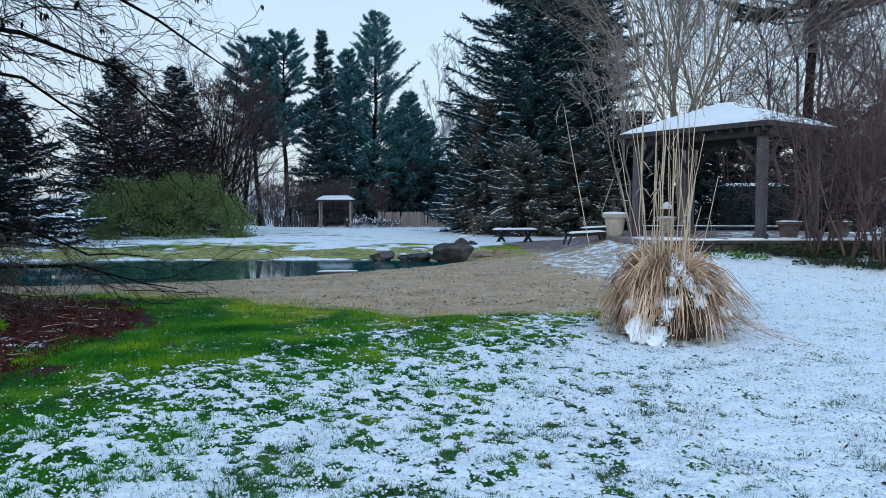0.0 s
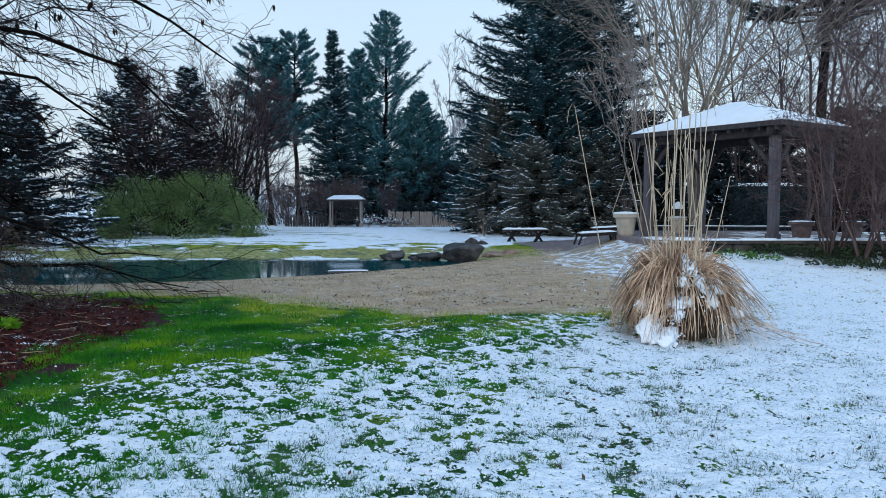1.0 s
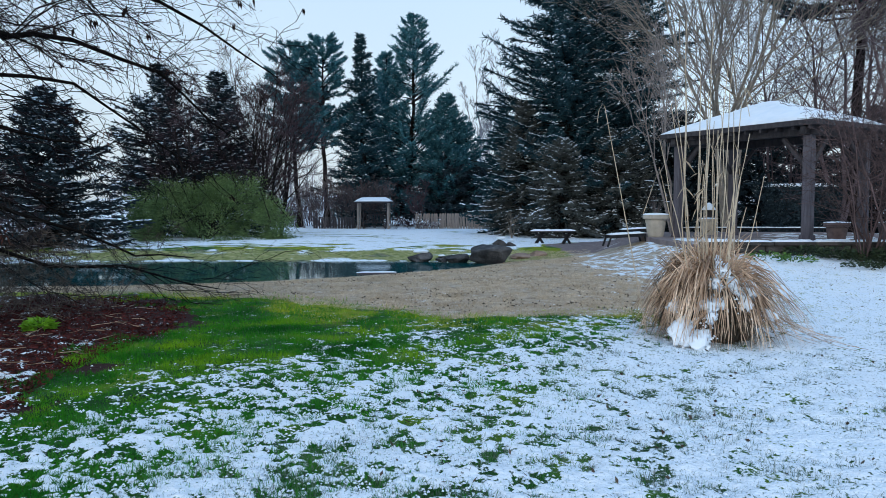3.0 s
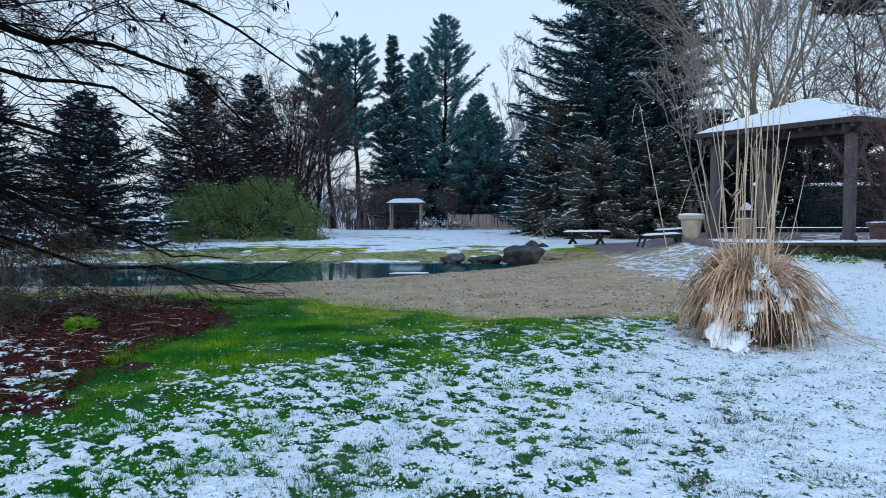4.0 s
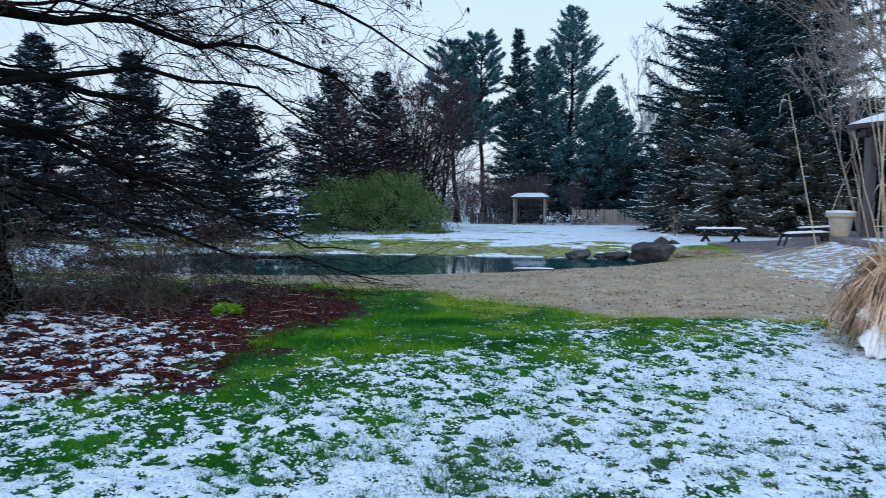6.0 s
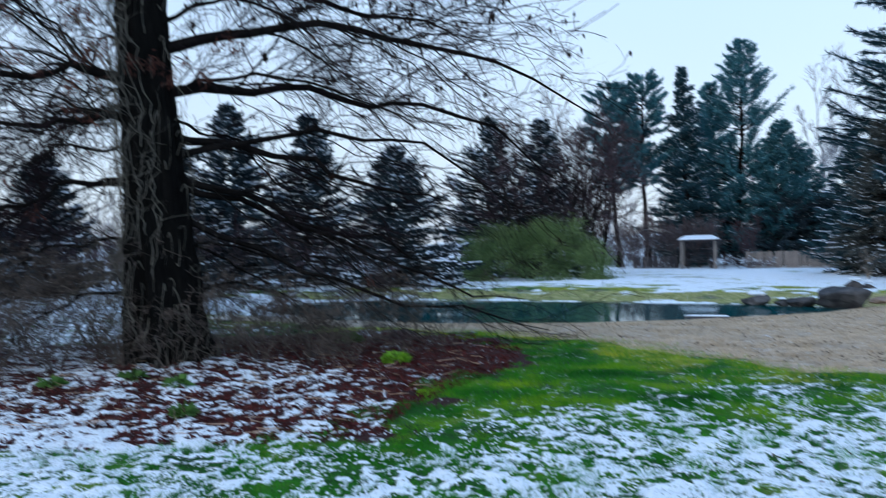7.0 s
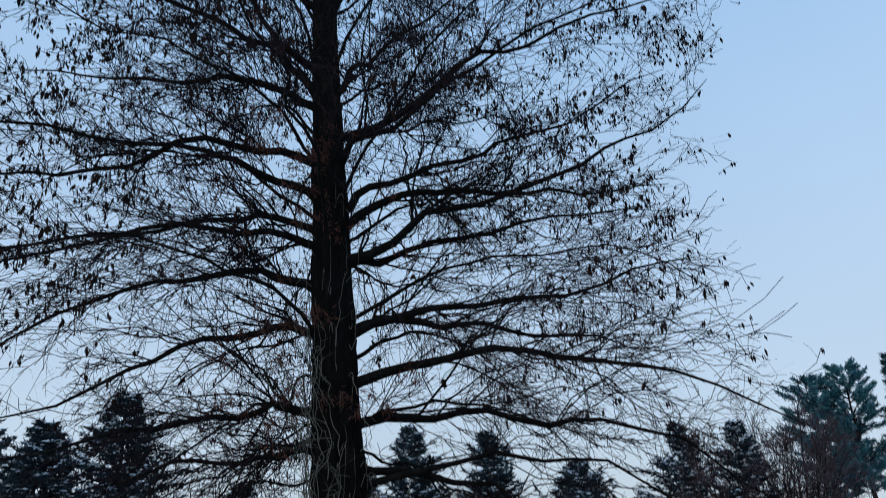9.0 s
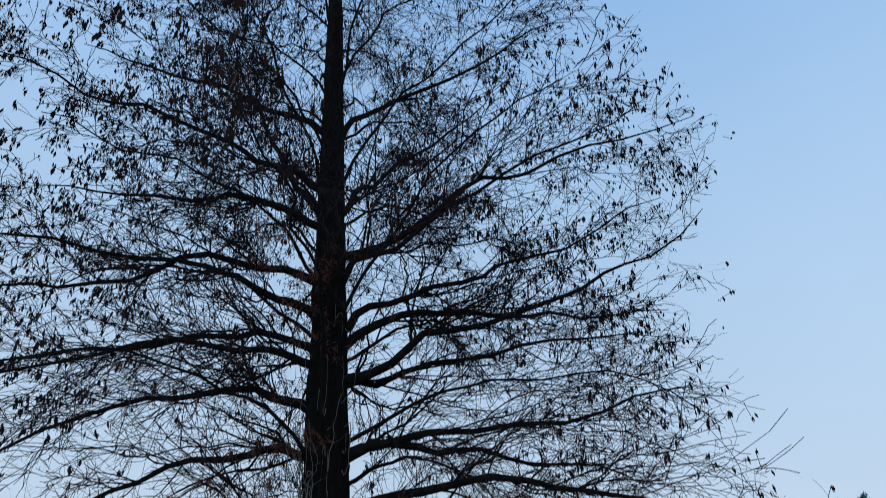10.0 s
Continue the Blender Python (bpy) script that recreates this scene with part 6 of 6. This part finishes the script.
def picket_fence(x0, x1, y0, y1, step, h, label, wood=M_FENCE):
    rng = random.Random(14)
    f = thing("picket_fence", pose(0, 0, 0), label, "fence")
    n = int((x1 - x0) / step)
    meshes = []
    for k in range(4):
        bm = bmesh.new()
        w = 0.065 + 0.01 * k
        pts = [(-w, 0), (w, 0), (w, h - 0.08 - 0.02 * k), (0.01 * k, h), (-w, h - 0.06)]
        fr, bk = [bm.verts.new((x, -0.012, z)) for x, z in pts], [bm.verts.new((x, 0.012, z)) for x, z in pts]
        bm.faces.new(fr)
        bm.faces.new(bk[::-1])
        for i in range(5):
            j = (i + 1) % 5
            bm.faces.new([fr[j], fr[i], bk[i], bk[j]])
        me = bpy.data.meshes.new("picket")
        bm.to_mesh(me)
        bm.free()
        shade(me, wood)
        meshes.append(me)
    for i in range(n):
        x = x0 + i * step
        y = y0 + (y1 - y0) * i / n
        piece("picket", meshes[rng.randrange(4)], f, "", pose(x, y, gh(x, y) + rng.uniform(-0.02, 0.03), 0, rng.uniform(-2.5, 2.5), 0))
    for z in (0.3, 0.8):
        bm = bmesh.new()
        beam(bm, (x0, y0 + 0.05, gh(x0, y0) + z), (x1, y1 + 0.05, gh(x1, y1) + z), 0.07, 0.04)
        part("rail", bm, wood, f)


picket_fence(-4.6, 0.6, 51.5, 51.0, 0.19, 1.12, "weathered wooden picket fence at the lawn's end")
picket_fence(-12.2, -9.0, 52.5, 52.0, 0.21, 0.85, "low dark wooden fence beside the shelter", M_DARKWOOD)

for i, (x, y, hh) in enumerate(((-5.9, 50.4, 0.75), (-5.0, 50.6, 0.7), (-4.2, 50.8, 0.65), (-3.5, 50.6, 0.55))):
    b = bare_tree("flower_shrub", "low withered flower shrub dusted with snow", pose(x, y, gh(x, y)), hh, 190 + i, stems=7, spread=0.9, levels=(5, 4, 3), girth=0.02, lift=0.1, min_r=0.008, bark=M_REDTWIG, twig=M_REDTWIG, group="flower shrubs")
    rg = np.random.default_rng(200 + i)
    n = 55
    c = rg.normal(size=(n, 3)) * [0.42, 0.35, 0.14] + [0, 0, hh * 0.72]
    VB, FB = blades(c, rg.normal(size=(n, 3)) * [1, 1, 0.2], rg.uniform(0.06, 0.14, n), 0.04, rg)
    tagged(piece("snow", shade(mesh_from("snow", VB, [FB]), M_SNOW), b, "flecks of snow"), kind="stuff")
bare_tree("dogwood", "small leafless reddish tree beside the shelter", pose(-4.6, 53, gh(-4.6, 53)), 3.3, 195, stems=4, spread=0.35, levels=(9, 7, 5), min_r=0.008, bark=M_REDTWIG, twig=M_REDTWIG)
bare_tree("sapling", "small pale leafless sapling by the lawn", pose(1.55, 36.5, gh(1.55, 36.5)), 1.2, 196, stems=4, spread=0.45, levels=(4, 3, 2), girth=0.03, min_r=0.008, bark=M_PALEBARK, twig=M_PALEBARK)


# ---- ornamental grass ----
def grass_clump():
    rng = np.random.default_rng(17)
    cx, cy = 2.72, 8.75
    z0 = gh(cx, cy)
    g = thing("ornamental_grass", pose(cx, cy, z0), "big dry straw-coloured ornamental grass clump with tall stalks and snow", "grass clump")

    def thatch(count, per, crest, foot, k=9):
        """Blades in locks that rise from the heart, fold over and fall straight to the ground, like a haycock."""
        n = count * per
        ta = rng.uniform(0, 2 * np.pi, count)
        lay = rng.normal(0, 0.22, count) + 0.25 * np.sin(ta + 0.6)
        a0 = np.repeat(ta, per) + rng.normal(0, 0.12, n)
        a1 = np.repeat(ta + lay, per) + rng.normal(0, 0.15, n)
        zc = np.repeat(rng.uniform(*crest, count), per) * rng.uniform(0.86, 1.08, n)
        rc = (0.10 + 0.42 * (1 - zc / 1.15)) * rng.uniform(0.7, 1.3, n)
        rf = np.repeat(rng.uniform(*foot, count), per) * rng.uniform(0.86, 1.12, n)
        zf = np.abs(rng.normal(0.0, 0.13, n))
        c0, c1 = np.stack([np.cos(a0), np.sin(a0), 0 * a0], 1), np.stack([np.cos(a1) + 0.10, np.sin(a1), 0 * a1], 1)
        p0 = c0 * (0.22 * np.sqrt(rng.random(n)))[:, None]
        p1 = c0 * rc[:, None] * 0.8 + UP * (zc * 1.42)[:, None]
        p2 = (c0 * 0.6 + c1 * 0.4) * (rc * 0.40 + rf * 0.60)[:, None] + UP * (zc * 1.0)[:, None]
        p3 = c1 * rf[:, None] + UP * zf[:, None]
        u = np.linspace(0, 1, k)[None, :, None]
        X = p0[:, None] * (1 - u) ** 3 + 3 * p1[:, None] * u * (1 - u) ** 2 + 3 * p2[:, None] * u ** 2 * (1 - u) + p3[:, None] * u ** 3
        X = X + np.cumsum(rng.normal(size=X.shape) * 0.015, 1)
        X[..., 2] = np.maximum(X[..., 2], 0.012 + 0.03 * rng.random((n, 1)))
        return X

    # the inner locks take a dark brown in place of shade between blades
    pile, dark = Pile(), Pile()
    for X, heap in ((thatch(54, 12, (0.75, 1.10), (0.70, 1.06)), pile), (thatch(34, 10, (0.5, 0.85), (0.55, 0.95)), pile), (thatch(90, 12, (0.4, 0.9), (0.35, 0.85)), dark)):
        n, k = X.shape[:2]
        wd = np.broadcast_to(np.array([0.007, 0.009, 0.010, 0.010, 0.0095, 0.009, 0.008, 0.006, 0.002]), (n, k)) * rng.uniform(0.4, 1.0, (n, 1))
        heap.add(*ribbons(X, wd, rng))
    # short broken tips that stand up out of the crown
    n = 420
    a = rng.uniform(0, 2 * np.pi, n)
    rr = 0.45 * np.sqrt(rng.random(n))
    b = np.stack([np.cos(a) * rr, np.sin(a) * rr, 0.62 + 0.34 * (1 - (rr / 0.45) ** 2) + rng.uniform(-0.1, 0.1, n)], 1)
    tip = np.stack([np.cos(a) * 0.5, np.sin(a) * 0.5, 0 * a], 1) + rng.normal(size=(n, 3)) * 0.35 + UP
    u = np.linspace(0, 1, 4)[None, :, None]
    X = b[:, None] + unit(tip)[:, None] * rng.uniform(0.15, 0.5, (n, 1, 1)) * u + UP * -0.10 * u ** 2
    pile.add(*ribbons(X, np.broadcast_to(np.array([0.006, 0.006, 0.005, 0.002]), (n, 4)), rng))
    tagged(piece("leaf_blades", shade(pile.mesh("leaf_blades"), M_STRAW), g, "dry straw blades folded over like thatch"), kind="stuff")
    tagged(piece("inner_blades", shade(dark.mesh("inner_blades"), M_SHOOT), g, "dark brown inner blades that stand in for the hollow's shade"), kind="stuff")
    # a dense heart of broken stems, dark brown to paint the shade inside
    n = 700
    a = rng.uniform(0, 2 * np.pi, n)
    rr = 0.42 * np.sqrt(rng.random(n))
    b = np.stack([np.cos(a) * rr, np.sin(a) * rr, 0 * a], 1)
    u = np.linspace(0, 1, 4)[None, :, None]
    tip = np.stack([np.cos(a) * rng.uniform(0.05, 0.35, n), np.sin(a) * rng.uniform(0.05, 0.35, n), rng.uniform(0.3, 0.75, n)], 1)
    X = b[:, None] + tip[:, None] * u
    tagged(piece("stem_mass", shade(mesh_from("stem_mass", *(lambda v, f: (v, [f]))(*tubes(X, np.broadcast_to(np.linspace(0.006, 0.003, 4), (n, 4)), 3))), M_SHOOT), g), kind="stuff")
    # the tall standing stalks, each by itself
    for i in range(32):
        H = rng.uniform(3.0, 3.8) if i % 4 == 0 else (rng.uniform(1.4, 2.0) if i % 4 == 1 else rng.uniform(2.3, 2.9))
        a = rng.uniform(0, 2 * np.pi)
        r0 = 0.34 * math.sqrt(rng.random())
        lean = rng.normal(0, 0.085, 2) + np.array([math.cos(a), math.sin(a)]) * 0.05
        u = np.linspace(0, 1, 9)
        w = np.cumsum(rng.normal(0, 0.014, (9, 2)), 0)
        X = np.stack([math.cos(a) * r0 + lean[0] * H * u + w[:, 0], math.sin(a) * r0 + lean[1] * H * u + w[:, 1], H * u + 0.02], 1)
        if rng.random() < 0.28:
            kink = 5 + int(rng.random() * 3)
            X[kink + 1:, 2] = X[kink, 2] - (X[kink + 1:, 2] - X[kink, 2]) * rng.uniform(0.3, 0.9)
            X[kink + 1:, 0] += rng.normal(0, 0.05)
        pile = Pile()
        pile.add(*tubes(X[None], np.linspace(0.0082, 0.0042, 9)[None], 5))
        # dry leaves clinging to the stalk
        m = rng.integers(1, 4)
        t = rng.integers(2, 8, m)
        d = rng.normal(size=(m, 3)) * [0.6, 0.6, 0.2] + [0, 0, -0.7]
        pile.add(*blades(X[t], d, rng.uniform(0.10, 0.26, m), 0.004, rng, bend=0.3))
        piece("stalk", shade(pile.mesh("stalk"), M_STALK), g, "tall pale dry stalk" if i == 0 else "")
    # one stalk bent far over
    u = np.linspace(0, 1, 12)
    X = np.stack([-0.72 - 0.52 * u, 0.1 + 0.1 * u, 0.05 + 2.75 * u], 1)
    X = np.concatenate([X, [[-1.27, 0.2, 2.83], [-1.31, 0.2, 2.75], [-1.33, 0.2, 2.60]]])
    piece("stalk", shade(mesh_from("stalk", *(lambda v, f: (v, [f]))(*tubes(X[None], np.linspace(0.008, 0.003, 15)[None], 5))), M_STALK), g)
    # fallen stalks lying out on the snow
    for i in range(14):
        a = rng.uniform(-0.75, 0.35)
        far = rng.uniform(1.1, 1.65)
        u = np.linspace(0, 1, 7)
        X = np.stack([(0.5 + (far - 0.5) * u) * math.cos(a), (0.5 + (far - 0.5) * u) * math.sin(a) + rng.normal(0, 0.06) * u ** 2, 0.42 * (1 - u) ** 1.6 * rng.uniform(0.6, 1.2) + 0.025], 1) + np.cumsum(rng.normal(size=(7, 3)) * 0.010, 0) * [1, 1, 0]
        piece("fallen_stalk", shade(mesh_from("fallen_stalk", *(lambda v, f: (v, [f]))(*tubes(X[None], np.linspace(0.0042, 0.002, 7)[None], 4))), M_STRAW), g)
    # snow caught in the blades, in drifts: bearing, height, spread of both, loose clots
    for th0, z0_, dth, dz, m in ((-92, 0.86, 16, 0.10, 34), (-80, 0.70, 8, 0.12, 40), (-74, 0.52, 6, 0.10, 24), (-104, 0.70, 10, 0.08, 16), (-116, 0.12, 7, 0.13, 60), (-132, 0.20, 11, 0.15, 34), (-110, 0.36, 5, 0.08, 18), (-150, 0.46, 9, 0.07, 14), (-48, 0.36, 5, 0.06, 12), (-60, 0.66, 22, 0.10, 12), (-110, 0.48, 16, 0.08, 10)):
        nt, nz_ = 44, 36
        tt, zz = np.meshgrid(np.radians(np.linspace(th0 - dth * 1.3, th0 + dth * 1.3, nt)), np.linspace(max(z0_ - dz * 1.5, 0.0), z0_ + dz * 1.5, nz_), indexing="ij")
        s1 = vnoise(tt * 0.9 + z0_, zz, 0.10, 40 + m) * 0.5 + vnoise(tt * 0.9, zz + th0, 0.03, 50 + m) * 0.5
        fall = 1 - np.hypot((np.degrees(tt) - th0) / dth, (zz - z0_) / dz) * 0.8
        hold = fall * 0.9 + s1 - 0.62
        rr = 0.97 * (1 - np.clip(zz / 1.08, 0, 0.98)) ** 0.66 - 0.10 + 0.22 * np.clip(hold, 0, 0.5) ** 0.7 + 0.03 * (s1 - 0.5)
        V = np.stack([np.cos(tt) * rr + 0.04, np.sin(tt) * rr, zz], -1).reshape(-1, 3)
        id_ = np.arange(nt * nz_).reshape(nt, nz_)
        quad = np.stack([id_[:-1, :-1], id_[1:, :-1], id_[1:, 1:], id_[:-1, 1:]], -1).reshape(-1, 4)
        ok = (hold[:-1, :-1] > 0).ravel()
        sheet = Pile().add(V, quad[ok])
        # loose clots round the drift
        th = np.radians(rng.normal(th0, dth * 0.7, m))
        z = np.maximum(rng.normal(z0_, dz * 0.8, m), 0.0)
        rr = 0.97 * (1 - np.clip(z / 1.08, 0, 0.98)) ** 0.66 - rng.uniform(0.0, 0.06, m)
        size = rng.uniform(0.008, 0.020, m)
        sheet.add(*crumbs(np.stack([np.cos(th) * rr + 0.04, np.sin(th) * rr, z], 1), size, size, rng))
        tagged(piece("snow", shade(sheet.mesh("snow"), M_SNOW, True), g, "torn drift of snow caught in the blades"), kind="stuff")


grass_clump()


# ---- small plants ----
def leafy_plant(name, label, x, y, n, r, h, material, seed, group=""):
    rng = np.random.default_rng(seed)
    p = thing(name, pose(x, y, gh(x, y)), label, "plant", group)
    a = rng.uniform(0, 2 * np.pi, n)
    rr = r * np.sqrt(rng.random(n))
    b = np.stack([np.cos(a) * rr, np.sin(a) * rr, rng.uniform(0.02, h, n) * (1 - 0.5 * rr / r)], 1)
    d = np.stack([np.cos(a), np.sin(a), rng.uniform(0.2, 1.2, n)], 1) + rng.normal(size=(n, 3)) * 0.4
    s = rng.uniform(0.06, 0.14, n)
    VB, FB = blades(b, d, s, s * 0.2, rng, bend=0.2)
    tagged(piece("foliage", shade(mesh_from("foliage", VB, [FB]), material), p), kind="stuff")


M_WEED = mat("weed_leaf", [(0.3, (0.03, 0.09, 0.015)), (0.7, (0.09, 0.18, 0.04))], 3, 0.6, 0, 20, vary=0.3, thin=0.2)
M_LIME = mat("fresh_leaf", [(0.3, (0.10, 0.26, 0.012)), (0.7, (0.22, 0.42, 0.03))], 3, 0.5, 0, 20, vary=0.25, thin=0.3)
leafy_plant("spurge", "small bright lime green leafy plant in the mulch", -5.75, 9.05, 220, 0.16, 0.15, M_LIME, 71)
leafy_plant("spurge", "small dull green leafy plant in the mulch", -7.7, 10.6, 300, 0.22, 0.22, M_BUSH, 72)
for i, (x, y) in enumerate(((-8.0, 6.3), (-7.2, 6.3), (-6.0, 5.3), (-8.6, 5.6))):
    leafy_plant("weed", "tuft of green weeds in the snowy mulch", x, y, 90, 0.11, 0.10, M_WEED, 73 + i, "weeds in the bed")
rg = np.random.default_rng(81)
for i in range(12):
    x, y = 6.4 + i * 0.56, 16.6 + rg.uniform(-0.4, 0.6)
    leafy_plant("groundcover", "green leafy groundcover dusted with snow by the wall" if i < 2 else "dark evergreen groundcover dusted with snow by the wall", x, y, 130 if i < 2 else 460, 0.44, 0.22 if i < 2 else 0.30, M_WEED if i < 2 else M_IVY, 90 + i, "groundcover by the wall")

for i in range(16):
    x, y = 8.1 + 0.19 * i, 16.3 + rg.uniform(-1.0, 0.3) - 0.03 * i
    leafy_plant("groundcover", "low dark evergreen groundcover under the shrubs", x, y, 150, 0.36, 0.16, M_IVY, 140 + i, "groundcover by the wall")
